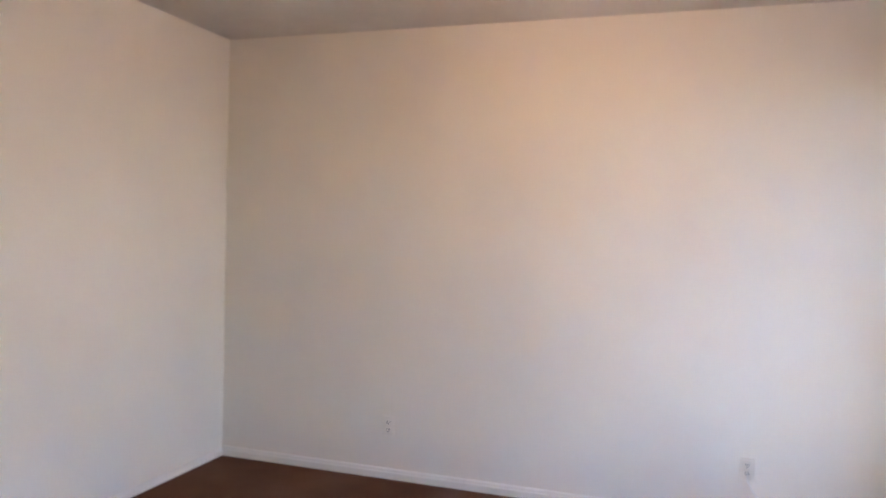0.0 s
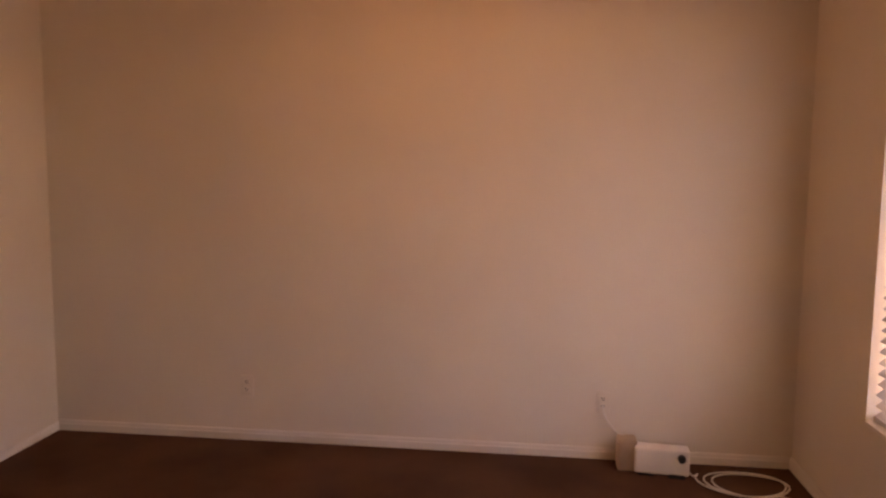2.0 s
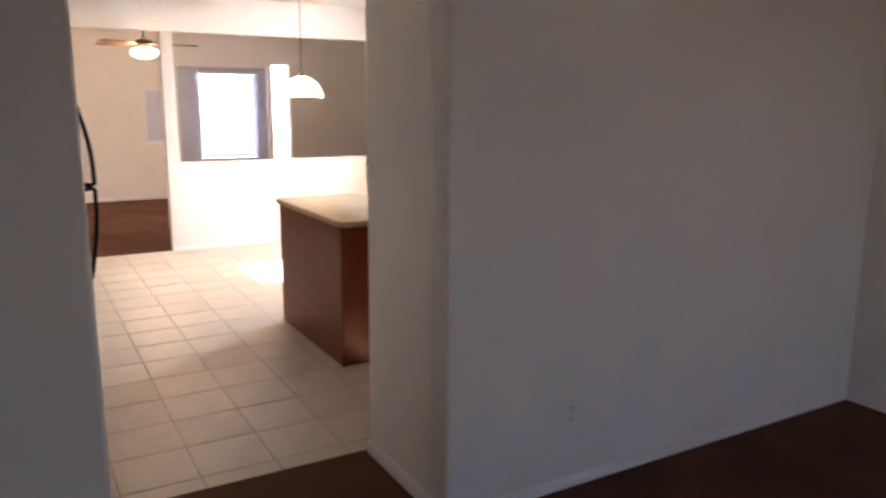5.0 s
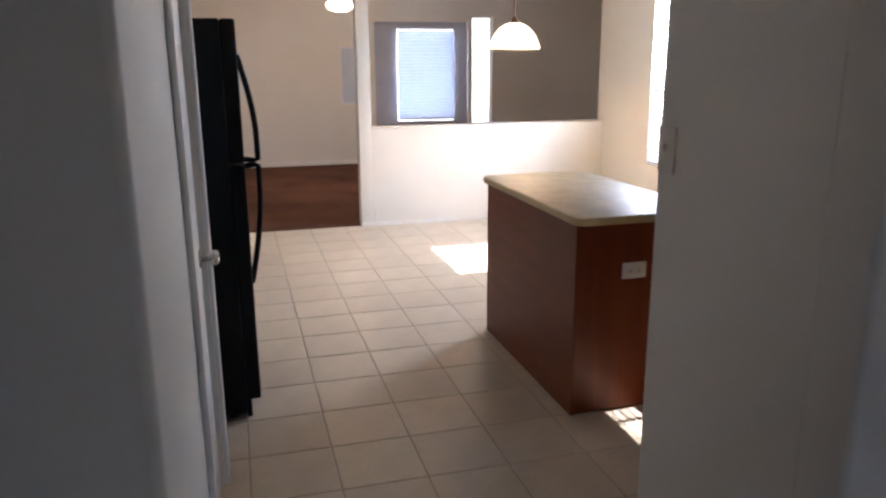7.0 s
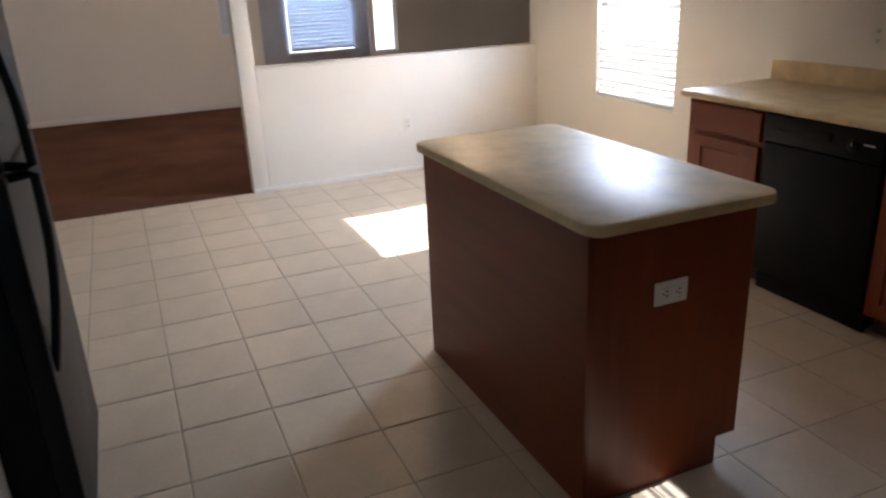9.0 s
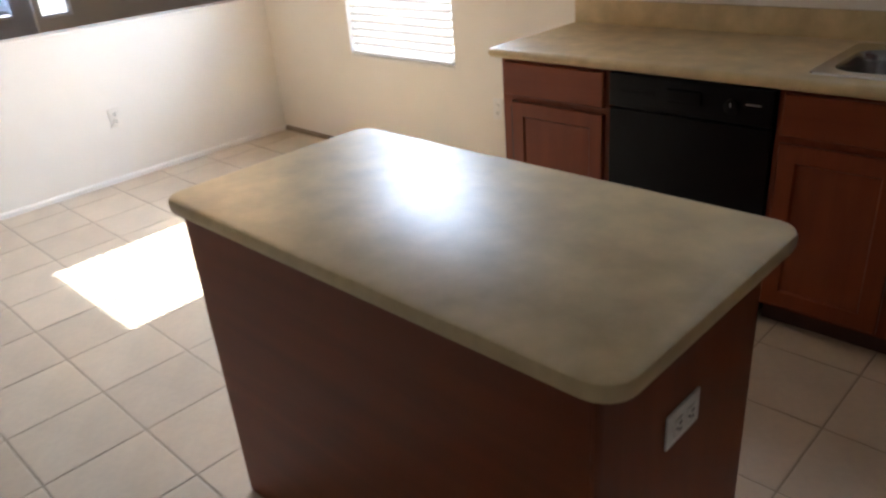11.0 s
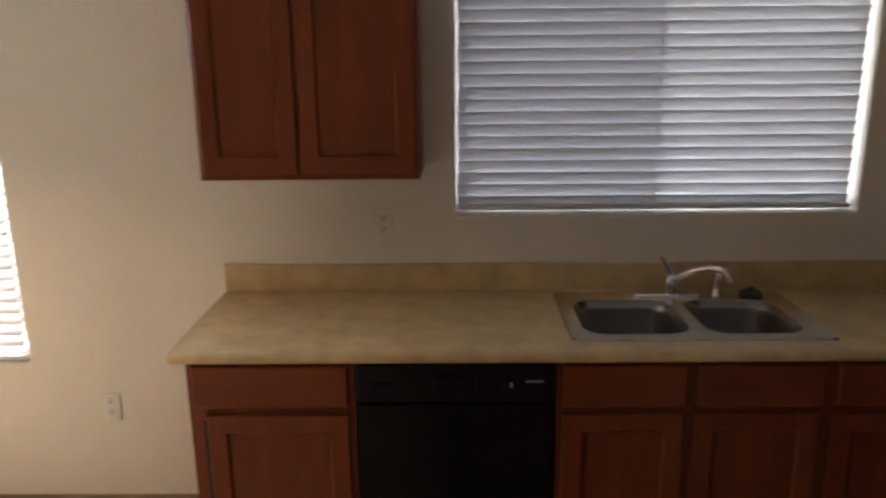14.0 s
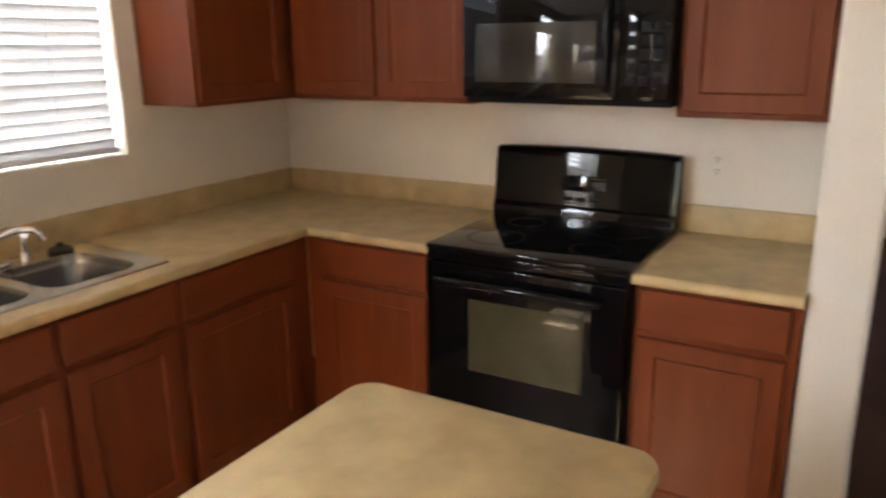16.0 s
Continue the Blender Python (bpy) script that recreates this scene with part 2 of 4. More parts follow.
def round_rect(x0, x1, y0, y1, r, n=6):
    pts = []
    for cx, cy, a0 in ((x1 - r, y1 - r, 0), (x0 + r, y1 - r, 90), (x0 + r, y0 + r, 180), (x1 - r, y0 + r, 270)):
        for k in range(n + 1):
            a = radians(a0 + 90 * k / n)
            pts.append((cx + r * math.cos(a), cy + r * math.sin(a)))
    return pts


def mesh_of(name, bm, mat, smooth=35):
    me = bpy.data.meshes.new(name)
    bmesh.ops.recalc_face_normals(bm, faces=bm.faces)
    bm.to_mesh(me)
    bm.free()
    me.materials.append(mat)
    if smooth:
        me.shade_smooth()
        me.set_sharp_from_angle(angle=radians(smooth))
    return me


def part(name, bm, mat, parent=None, label="", smooth=35, m=None):
    ob = new(name, mesh_of(name, bm, mat, smooth))
    if parent is not None:
        ob.parent = parent
    if m is not None:
        ob.matrix_local = m
    if label:
        tagged(ob, label)
    return ob


def thing(name, m=None, label="", category="", group="", kind=""):
    ob = new(name)
    ob.empty_display_size = 0.1
    if m is not None:
        ob.matrix_world = m
    return tagged(ob, label, category, group, kind)


def wall(name, axis, at0, at1, a0, a1, z0, z1, openings=(), mat=None, label="", rounded=()):
    """A wall between at0 and at1 in thickness that runs along axis from a0 to a1, with openings (b0, b1, z0, z1)."""
    bm = bmesh.new()

    def put(u0, u1, w0, w1):
        if u1 - u0 > 1e-4 and w1 - w0 > 1e-4:
            if axis == "x":
                box(bm, u0, u1, at0, at1, w0, w1)
            else:
                box(bm, at0, at1, u0, u1, w0, w1)
    u = a0
    for b0, b1, c0, c1 in sorted(openings):
        put(u, b0, z0, z1)
        put(b0, b1, z0, c0)
        put(b0, b1, c1, z1)
        u = b1
    put(u, a1, z0, z1)
    bmesh.ops.remove_doubles(bm, verts=bm.verts, dist=1e-5)
    ends = [e for e in bm.edges if any(all(abs(v.co.x - x) + abs(v.co.y - y) < 1e-4 for v in e.verts) for x, y in rounded)]
    if ends:
        bmesh.ops.bevel(bm, geom=ends, offset=0.018, segments=5, affect="EDGES", profile=0.5)
    return tagged(part(name, bm, mat or PAINT, smooth=30 if ends else 0), label or "painted drywall with a light orange-peel texture", "wall", kind="structure")


# ---- setting ----
H = 2.66
XA, XE = 0.12, 4.24          # carpeted room: west and east walls
YS, YD = -2.59, -3.755        # passage: north and south faces
XP = -5.87                   # kitchen face of the half wall
XF = -10.4                   # far wall of the living room
TW = (-4.985, -4.09, 0.62, 2.40)     # tall window
SW = (-2.41, -0.93, 1.20, 2.40)      # window over the sink
EW = (-2.55, -0.80, 0.53, 2.40)      # window of the carpeted room

wall("wall_north", "x", 0.0, 0.15, -5.99, 4.45, -0.05, H, [TW, SW])
wall("wall_kitchen_east", "y", 0.0, XA, YS, 0.0, 0.0, H, rounded=[(XA, YS)])
wall("wall_stub", "x", YS, -2.425, -0.59, -0.002, 0.0, H, label="painted end wall beside the kitchen counter",
     rounded=[(-0.59, YS), (-0.59, -2.425)])
wall("wall_room_east", "y", XE, XE + 0.15, -6.2, 0.0, -0.05, H, [EW])
wall("wall_room_south", "x", -6.35, -6.2, -0.05, 4.45, -0.05, H)
wall("wall_room_west", "y", -0.03, XA, -6.2, YD - 0.12, 0.0, H)
DOOR = (-1.54, -0.72)
wall("wall_passage_south", "x", YD - 0.12, YD, -2.03, XA, 0.0, H, [(DOOR[0], DOOR[1], 0.0, 2.05)], rounded=[(XA, YD)])
wall("wall_closet", "y", -2.03, -1.93, -5.1, YD - 0.122, 0.0, H)
wall("wall_kitchen_south", "x", -5.2, -5.1, -10.55, -1.93, 0.0, H)
wall("wall_alcove", "x", -4.6, -4.5, -2.95, -2.032, 0.0, H)
wall("wall_alcove_side", "y", -3.05, -2.95, -5.098, -3.80, 0.0, H)
wall("wall_living_far", "y", XF - 0.15, XF, -5.1, 3.2, -0.05, H,
     [(-1.50, -0.02, 0.0, 2.12), (0.03, 0.38, 0.55, 2.21), (-2.03, -1.68, 0.90, 1.76)])
wall("wall_living_north", "x", 3.2, 3.35, -10.55, -5.85, -0.05, H)
wle = wall("wall_living_east", "y", -5.99, -5.84, 0.152, 3.2, -0.05, H)

part("half_wall", boxed(XP - 0.12, XP, -2.385, 0.0, 0.0, 0.925), PAINT, smooth=0)
tagged(bpy.data.objects["half_wall"], "white painted drywall half wall beside the dining area", "half wall", kind="structure")
tagged(part("half_wall_cap", boxed(XP - 0.125, XP + 0.004, -2.386, -0.001, 0.925, 0.945, bevel=0.005), PAINT),
       "smooth painted cap along the half wall", "trim", kind="structure")
tagged(part("post", boxed(XP - 0.12, XP, -2.51, -2.387, 0.0, 2.29, bevel=0.006), PAINT),
       "white painted drywall post at the end of the half wall", "post", kind="structure")
tagged(part("beam", boxed(XP - 0.12, XP, -5.098, -0.002, 2.29, H, bevel=0.004), PAINT),
       "white painted header beam over the half wall", "beam", kind="structure")

bm = bmesh.new()
box(bm, -5.99, 4.47, -6.37, 0.16, H, H + 0.12)
box(bm, -10.57, -5.99, -6.37, 3.37, H, H + 0.12)
tagged(part("ceiling", bm, CEIL, smooth=0), "off-white textured drywall ceiling", "ceiling", kind="structure")

tagged(part("ground", boxed(-400, 400, -400, 400, -0.75, -0.70), EARTH, smooth=0), "dry bare earth outside the house", "ground",
       kind="structure")
tagged(part("foundation", boxed(-10.55, 4.45, -6.35, 3.35, -0.70, -0.052), GROUT, smooth=0), "grey concrete slab under the house",
       "foundation", kind="structure")
bm = bmesh.new()
box(bm, -0.61, XE, -6.2, 0.0, -0.05, 0.0)
floor_carpet = tagged(part("floor_carpet", bm, CARPET, smooth=0), "dark reddish-brown cut-pile carpet with faint paler traffic marks", "carpet",
                      kind="structure")
tagged(part("floor_living", boxed(XF, XP - 0.035, -5.1, 3.2, -0.05, 0.0), CARPET, smooth=0),
       "dark brown carpet of the living room", "carpet", kind="structure")


def baseboard(axis, at, out, a0, a1, h=0.062, t=0.014, label="white painted wooden baseboard", mat=None):
    """A skirting with a stepped top that stands out from a wall face."""
    bm = bmesh.new()
    prof = [(0, 0), (t, 0), (t, h * 0.62), (t * 0.75, h * 0.70), (t * 0.6, h * 0.89), (t * 0.25, h), (0, h)]
    ends = []
    for a in (a0, a1):
        ends.append([bm.verts.new((a, at + out * d, z) if axis == "x" else (at + out * d, a, z)) for d, z in prof])
    for k in range(len(prof)):
        j = (k + 1) % len(prof)
        bm.faces.new((ends[0][k], ends[0][j], ends[1][j], ends[1][k]))
    bm.faces.new(ends[0])
    bm.faces.new(ends[1][::-1])
    return tagged(part("baseboard", bm, mat or TRIM, smooth=20), label, "baseboard", kind="structure")


baseboard("x", -0.001, -1, XA + 0.015, XE - 0.015)
baseboard("y", XA + 0.001, 1, YS, -0.001, h=0.045)
baseboard("y", XE - 0.001, -1, -6.19, -0.001)
baseboard("x", YS - 0.001, -1, -0.59, XA + 0.015)
baseboard("y", XA + 0.001, 1, -6.19, YD - 0.001)
baseboard("x", YD + 0.001, 1, -0.594, XA + 0.015)
baseboard("x", -0.001, -1, XP + 0.015, -3.245, h=0.035, t=0.010, label="thin strip at the foot of the wall, taupe to stand for the shadow line there", mat=SHADOW_STRIP)
baseboard("y", XP + 0.001, 1, -2.51, -0.001, h=0.035, t=0.010, label="thin white strip at the foot of the half wall")
baseboard("y", XF + 0.001, 1, -5.09, -1.58)

# ---- windows ----


def slat_mesh(length, mat=None, depth=0.05):
    """One gently crowned slat along x."""
    bm = bmesh.new()
    prof = [(-depth / 2, 0.0), (-depth / 4, 0.0022), (0, 0.003), (depth / 4, 0.0022), (depth / 2, 0.0)]
    lo = [(y, z - 0.0028) for y, z in prof[::-1]]
    ends = [[bm.verts.new((x, y, z)) for y, z in prof + lo] for x in (-length / 2, length / 2)]
    n = len(ends[0])
    for k in range(n):
        bm.faces.new((ends[0][k], ends[0][(k + 1) % n], ends[1][(k + 1) % n], ends[1][k]))
    bm.faces.new(ends[0][::-1])
    bm.faces.new(ends[1])
    return mesh_of("slat", bm, mat or SLAT, 60)


def blinds(m, width, top, bottom, pitch, tilt, label, open_top=0, cords=2, mat=None):
    """A horizontal blind whose slats run along the local x, with headrail, bottom rail and ladder cords."""
    th = thing("window_blind", m, label, "blind")
    part("headrail", boxed(-width / 2, width / 2, -0.025, 0.025, top - 0.045, top, bevel=0.004), SLAT, th)
    me = slat_mesh(width - 0.01, mat)
    n = int((top - 0.06 - bottom - 0.03) / pitch)
    for k in range(n):
        z = bottom + 0.03 + pitch * k
        s = new("slat", me)
        s.parent = th
        a = tilt + 0.25 * math.sin(k * 2.3)
        if n - k <= open_top:
            a = 59
        s.matrix_local = pose(0.0015 * math.sin(k * 5.1), 0, z, a, 0, 0.08 * math.sin(k * 3.7))
    part("bottom_rail", boxed(-width / 2 + 0.003, width / 2 - 0.003, -0.022, 0.022, bottom, bottom + 0.02, bevel=0.006), SLAT, th)
    for k in range(cords):
        x = -width / 2 + width * (k + 0.5) / cords
        for y in (-0.027, 0.027):
            part("cord", tube(bmesh.new(), [(x, y, bottom + 0.01), (x, y, top - 0.04)], 0.0012, 6), SLAT, th)
    return th


def sash_window(name, x0, x1, z0, z1, rail, y=0.085, label=""):
    """A single-hung window in the north wall: frame, two sashes, panes and a drywall-return sill."""
    th = thing(name, pose(0, 0, 0), label, "window", kind="structure")
    f = 0.016
    bm = bmesh.new()
    for a in ((x0, x0 + f, z0, z1), (x1 - f, x1, z0, z1), (x0 + f, x1 - f, z0, z0 + f), (x0 + f, x1 - f, z1 - f, z1)):
        box(bm, a[0], a[1], y - 0.03, y + 0.04, a[2], a[3], bevel=0.003)
    part("window_frame", bm, VINYL, th)
    for nm, c0, c1, dy in (("lower_sash", z0 + f, rail, -0.012), ("upper_sash", rail - 0.03, z1 - f, 0.016)):
        s = 0.014
        bm = bmesh.new()
        a0, a1 = x0 + f, x1 - f
        for a in ((a0, a0 + s, c0, c1), (a1 - s, a1, c0, c1), (a0 + s, a1 - s, c0, c0 + s), (a0 + s, a1 - s, c1 - s, c1)):
            box(bm, a[0], a[1], y + dy - 0.012, y + dy + 0.012, a[2], a[3], bevel=0.002)
        sash = part(nm, bm, VINYL, th)
        p = part("pane", boxed(a0 + s, a1 - s, y + dy - 0.002, y + dy + 0.002, c0 + s, c1 - s), PANE, sash)
        p.visible_shadow = False
    for x in (x0 + 0.2, x1 - 0.2):
        part("sash_lock", boxed(x - 0.025, x + 0.025, y - 0.035, y - 0.012, rail, rail + 0.014, bevel=0.004), VINYL, th)
    return th


sash_window("window_1", TW[0], TW[1], TW[2], TW[3], 1.375, label="tall white vinyl single-hung window behind an open slat blind")
tagged(part("window_sill", boxed(TW[0] + 0.002, TW[1] - 0.002, -0.008, 0.055, TW[2] - 0.018, TW[2] + 0.004, bevel=0.004), TRIM),
       "white painted sill of the tall window", "sill", kind="structure")


def slider_window(name, m, w, z0, z1, label, head=0.04):
    """A two-light slider in local coordinates: x across, y outwards."""
    th = thing(name, m, label, "window", kind="structure")
    f = 0.04
    bm = bmesh.new()
    for a in ((-w / 2, -w / 2 + f, z0, z1), (w / 2 - f, w / 2, z0, z1), (-w / 2 + f, w / 2 - f, z0, z0 + f),
              (-w / 2 + f, w / 2 - f, z1 - head, z1), (-0.012, 0.012, z0 + f, z1 - head)):
        box(bm, a[0], a[1], 0.085, 0.14, a[2], a[3], bevel=0.003)
    part("window_frame", bm, VINYL, th)
    for a0, a1 in ((-w / 2 + f, -0.012), (0.012, w / 2 - f)):
        p = part("pane", boxed(a0, a1, 0.108, 0.112, z0 + f, z1 - head), PANE, th)
        p.visible_shadow = False
    part("insect_screen", boxed(-w / 2 + f, 0.0, 0.142, 0.143, z0 + f, z1 - head), SCREEN, th, "grey insect screen")
    return th


blinds(pose((TW[0] + TW[1]) / 2, 0.026, 0), TW[1] - TW[0] - 0.03, TW[3] - 0.002, TW[2] + 0.008, 0.0445, 39,
       "opened white two-inch slat blind in the tall window", cords=2, mat=BRIGHT)
swc = (SW[0] + SW[1]) / 2
slider_window("window_2", pose(swc, 0, 0), SW[1] - SW[0], SW[2], SW[3], "white vinyl sliding window above the sink", head=0.015)
tagged(part("window_sill", boxed(SW[0] + 0.002, SW[1] - 0.002, -0.006, 0.08, SW[2] - 0.016, SW[2] + 0.003, bevel=0.004), TRIM),
       "white painted sill over the sink", "sill", kind="structure")
blinds(pose(swc - 0.005, 0.042, 0), SW[1] - SW[0] - 0.022, SW[3] - 0.002, SW[2] + 0.012, 0.0445, -73,
       "closed white two-inch slat blind in the window over the sink", open_top=4, cords=3)
ewc = (EW[0] + EW[1]) / 2
slider_window("window_3", pose(XE, ewc, 0, 0, 0, -90), EW[1] - EW[0], EW[2], EW[3], "white vinyl window of the carpeted room")
tagged(part("window_sill", boxed(XE - 0.006, XE + 0.08, EW[0] + 0.002, EW[1] - 0.002, EW[2] - 0.016, EW[2] + 0.003, bevel=0.004), TRIM),
       "white painted sill of the carpeted room", "sill", kind="structure")
blinds(pose(XE + 0.042, ewc, 0, 0, 0, -90), EW[1] - EW[0] - 0.04, EW[3] - 0.002, EW[2] + 0.012, 0.0445, 40,
       "half-open white slat blind in the carpeted room", cords=3)

# patio door, sidelight and small window of the living room
th = thing("door_2", pose(XF, -0.76, 0), "grey panelled patio door with a glazed upper part and a lowered white slat blind", "door", kind="structure")
bm = bmesh.new()
for a in ((-0.74, -0.38, 0, 2.12), (0.50, 0.74, 0, 2.12), (-0.38, 0.50, 0, 0.62), (-0.38, 0.50, 2.02, 2.12)):
    box(bm, -0.09, -0.045, a[0], a[1], a[2], a[3], bevel=0.003)
part("door_slab", bm, GREYP, th)
p = part("pane", boxed(-0.07, -0.066, -0.38, 0.50, 0.62, 2.02), PANE, th)
p.visible_shadow = False
part("ledge", boxed(-0.05, -0.02, -0.40, 0.52, 0.60, 0.635, bevel=0.006), VINYL, th, "white ledge under the glazing")
door_slat = slat_mesh(0.868, PALE)
for k in range(28):
    s = new("slat", door_slat)
    s.parent = th
    s.matrix_local = pose(-0.020, 0.06, 0.672 + 0.048 * k, 0, 0, 90) @ pose(0, 0, 0, -74 - 1.5 * math.sin(k * 1.9), 0, 0)
part("headrail", boxed(-0.044, 0.004, -0.375, 0.495, 2.005, 2.04, bevel=0.004), PALE, th)
for nm, y0, y1, z0, z1, lab in (("window_4", 0.03, 0.38, 0.55, 2.21, "narrow bright sidelight beside the patio door"),
                                ("window_5", -2.03, -1.68, 0.90, 1.76, "small white window on the far living room wall")):
    th = thing(nm, pose(XF, 0, 0), lab, "window", kind="structure")
    bm = bmesh.new()
    f = 0.03
    for a in ((y0, y0 + f, z0, z1), (y1 - f, y1, z0, z1), (y0 + f, y1 - f, z0, z0 + f), (y0 + f, y1 - f, z1 - f, z1)):
        box(bm, -0.10, -0.03, a[0], a[1], a[2], a[3], bevel=0.003)
    part("window_frame", bm, VINYL, th)
    if nm == "window_5":
        # Flat sheet added to dim this window, in place of blind slats.
        part("shade", boxed(-0.066, -0.063, y0 + f + 0.002, y1 - f - 0.002, z0 + f, z1 - f), PALE, th, "plain white sheet standing for a slat blind, added to dim the window")
    p = part("pane", boxed(-0.072, -0.068, y0 + f, y1 - f, z0 + f, z1 - f), PANE, th)
    p.visible_shadow = False

# ---- passage: panelled door, casing, switch ----


def panel_door(m, w, h, t=0.035):
    """A six-panel door: x across, front towards +y, both faces panelled."""
    th = thing("door_1", m, "white painted six-panel interior door, closed", "door", kind="structure")
    bm = bmesh.new()
    box(bm, 0, w, -t, 0, 0, h, bevel=0.002)
    slab = part("door_slab", bm, DOORP, th)
    st, mid = 0.11, 0.10
    pw = (w - 2 * st - mid) / 2
    for x0 in (st, st + pw + mid):
        for z0, z1 in ((0.22, 0.82), (1.00, 1.60), (1.70, 1.92)):
            bm = bmesh.new()
            rings = []
            for ins, d in ((0, 0.001), (0.012, 0.007), (0.022, 0.001), (0.05, 0.006), (0.055, 0.007)):
                rings.append([bm.verts.new(p) for p in ((x0 + ins, d, z0 + ins), (x0 + pw - ins, d, z0 + ins),
                                                        (x0 + pw - ins, d, z1 - ins), (x0 + ins, d, z1 - ins))])
            for a, b in zip(rings, rings[1:]):
                for k in range(4):
                    bm.faces.new((a[k], a[(k + 1) % 4], b[(k + 1) % 4], b[k]))
            bm.faces.new(rings[-1])
            base = [bm.verts.new((v.co.x, -0.002, v.co.z)) for v in rings[0]]
            for k in range(4):
                bm.faces.new((rings[0][k], rings[0][(k + 1) % 4], base[(k + 1) % 4], base[k]))
            part("panel", bm, DOORP, slab, smooth=20)
    knob = part("knob", tube(bmesh.new(), [(0.065, 0.0, 0.89), (0.065, 0.006, 0.89), (0.065, 0.007, 0.89), (0.065, 0.03, 0.89),
                                           (0.065, 0.036, 0.89), (0.065, 0.052, 0.89), (0.065, 0.062, 0.89), (0.065, 0.066, 0.89)],
                             [0.032, 0.031, 0.013, 0.011, 0.021, 0.027, 0.022, 0.012], 20), NICKEL, th, "satin nickel round knob")
    part("latch_plate", boxed(-0.0015, 0.0, -0.029, -0.006, 0.86, 0.92), NICKEL, th)
    return th


panel_door(pose(DOOR[0] + 0.004, YD - 0.02, 0.012), DOOR[1] - DOOR[0] - 0.008, 2.03)
for nm, a in (("casing", (DOOR[0] - 0.075, DOOR[0], 0.0, 2.125)), ("casing", (DOOR[1], DOOR[1] + 0.075, 0.0, 2.125)),
              ("casing", (DOOR[0], DOOR[1], 2.05, 2.125))):
    bm = bmesh.new()
    box(bm, a[0], a[1], YD + 0.001, YD + 0.017, a[2], a[3], bevel=0.005)
    tagged(part("trim_casing", bm, TRIM), "white painted door casing", "trim", kind="structure")


def wall_plate(m, label, kind="outlet", mat=None):
    """A cover plate facing local -y, with two receptacles or a toggle."""
    th = thing("wall_outlet" if kind == "outlet" else "light_switch", m, label, "outlet" if kind == "outlet" else "switch")
    part("plate", boxed(-0.036, 0.036, -0.006, 0, -0.058, 0.058, bevel=0.004), mat or IVORY, th)
    if kind == "outlet":
        for z in (-0.022, 0.022):
            o = part("receptacle", boxed(-0.017, 0.017, -0.009, -0.006, z - 0.015, z + 0.015, bevel=0.003), mat or IVORY, th)
            bm = bmesh.new()
            for x in (-0.007, 0.007):
                box(bm, x - 0.0015, x + 0.0015, -0.0097, -0.0088, z - 0.002, z + 0.009)
            tube(bm, [(0, -0.0097, z - 0.008), (0, -0.0088, z - 0.008)], 0.003, 8)
            part("slots", bm, DARK, o)
    else:
        part("toggle", boxed(-0.005, 0.005, -0.018, -0.006, -0.002, 0.016, bevel=0.002), IVORY, th)
    for z in (-0.045, 0.045) if kind != "outlet" else (0,):
        part("screw", tube(bmesh.new(), [(0, -0.0075, z), (0, -0.0055, z)], 0.003, 8), IVORY, th)
    return th


OUT = "white duplex outlet plate on the painted wall"
wall_plate(pose(1.28, 0, 0.315), OUT)
wall_plate(pose(3.26, 0, 0.31), "white duplex outlet plate with a cord plugged in")
wall_plate(pose(XA, -1.99, 0.335, 0, 0, 90), OUT)
wall_plate(pose(-3.79, 0, 0.43), OUT, mat=WHITEP)
wall_plate(pose(-2.68, 0, 1.17), OUT)
wall_plate(pose(0, -2.05, 1.17, 0, 0, -90), OUT)
wall_plate(pose(XP, -1.21, 0.40, 0, 0, 90), "white outlet plate on the half wall")
wall_plate(pose(-0.54, YS, 1.33), "white toggle switch plate on the passage wall", "switch", mat=PAINT)
wall_plate(pose(-1.6968, -1.988, 0.655, 0, 0, 90) @ pose(0, 0, 0, 0, 90, 0), "white outlet plate set sideways on the island end", mat=WHITEP)

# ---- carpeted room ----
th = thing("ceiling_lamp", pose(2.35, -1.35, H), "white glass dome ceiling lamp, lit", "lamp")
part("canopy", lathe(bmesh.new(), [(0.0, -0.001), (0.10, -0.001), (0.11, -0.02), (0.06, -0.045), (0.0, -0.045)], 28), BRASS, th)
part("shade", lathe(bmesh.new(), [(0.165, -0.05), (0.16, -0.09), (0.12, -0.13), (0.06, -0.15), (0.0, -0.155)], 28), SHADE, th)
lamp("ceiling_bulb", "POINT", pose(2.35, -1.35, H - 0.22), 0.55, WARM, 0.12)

th = thing("adapter_box", pose(3.55, -0.17, 0, 0, 0, -6), "white plastic adapter box with a black knob on the carpet", "device")
part("housing", boxed(-0.14, 0.13, -0.05, 0.05, 0.012, 0.145, bevel=0.014, seg=3), WHITEP, th)
part("foot", boxed(0.03, 0.11, -0.055, 0.03, 0.0, 0.02, bevel=0.004), DARK, th)
part("foot", boxed(-0.12, -0.04, -0.045, 0.03, 0.0, 0.016, bevel=0.004), DARK, th)
part("knob", tube(bmesh.new(), [(0.09, -0.048, 0.108), (0.09, -0.075, 0.108)], [0.021, 0.018], 16), DARK, th, "black knob")
th = thing("transformer_plug", pose(3.375, -0.12, 0), "tan plastic transformer beside the box", "device")
part("housing", boxed(-0.05, 0.05, -0.05, 0.05, 0.0, 0.17, bevel=0.018, seg=3), ALMOND, th)
cord = tube(bmesh.new(), [(3.26, -0.012, 0.30), (3.262, -0.035, 0.26), (3.29, -0.05, 0.21), (3.325, -0.075, 0.178), (3.36, -0.1, 0.169)], 0.004, 8)
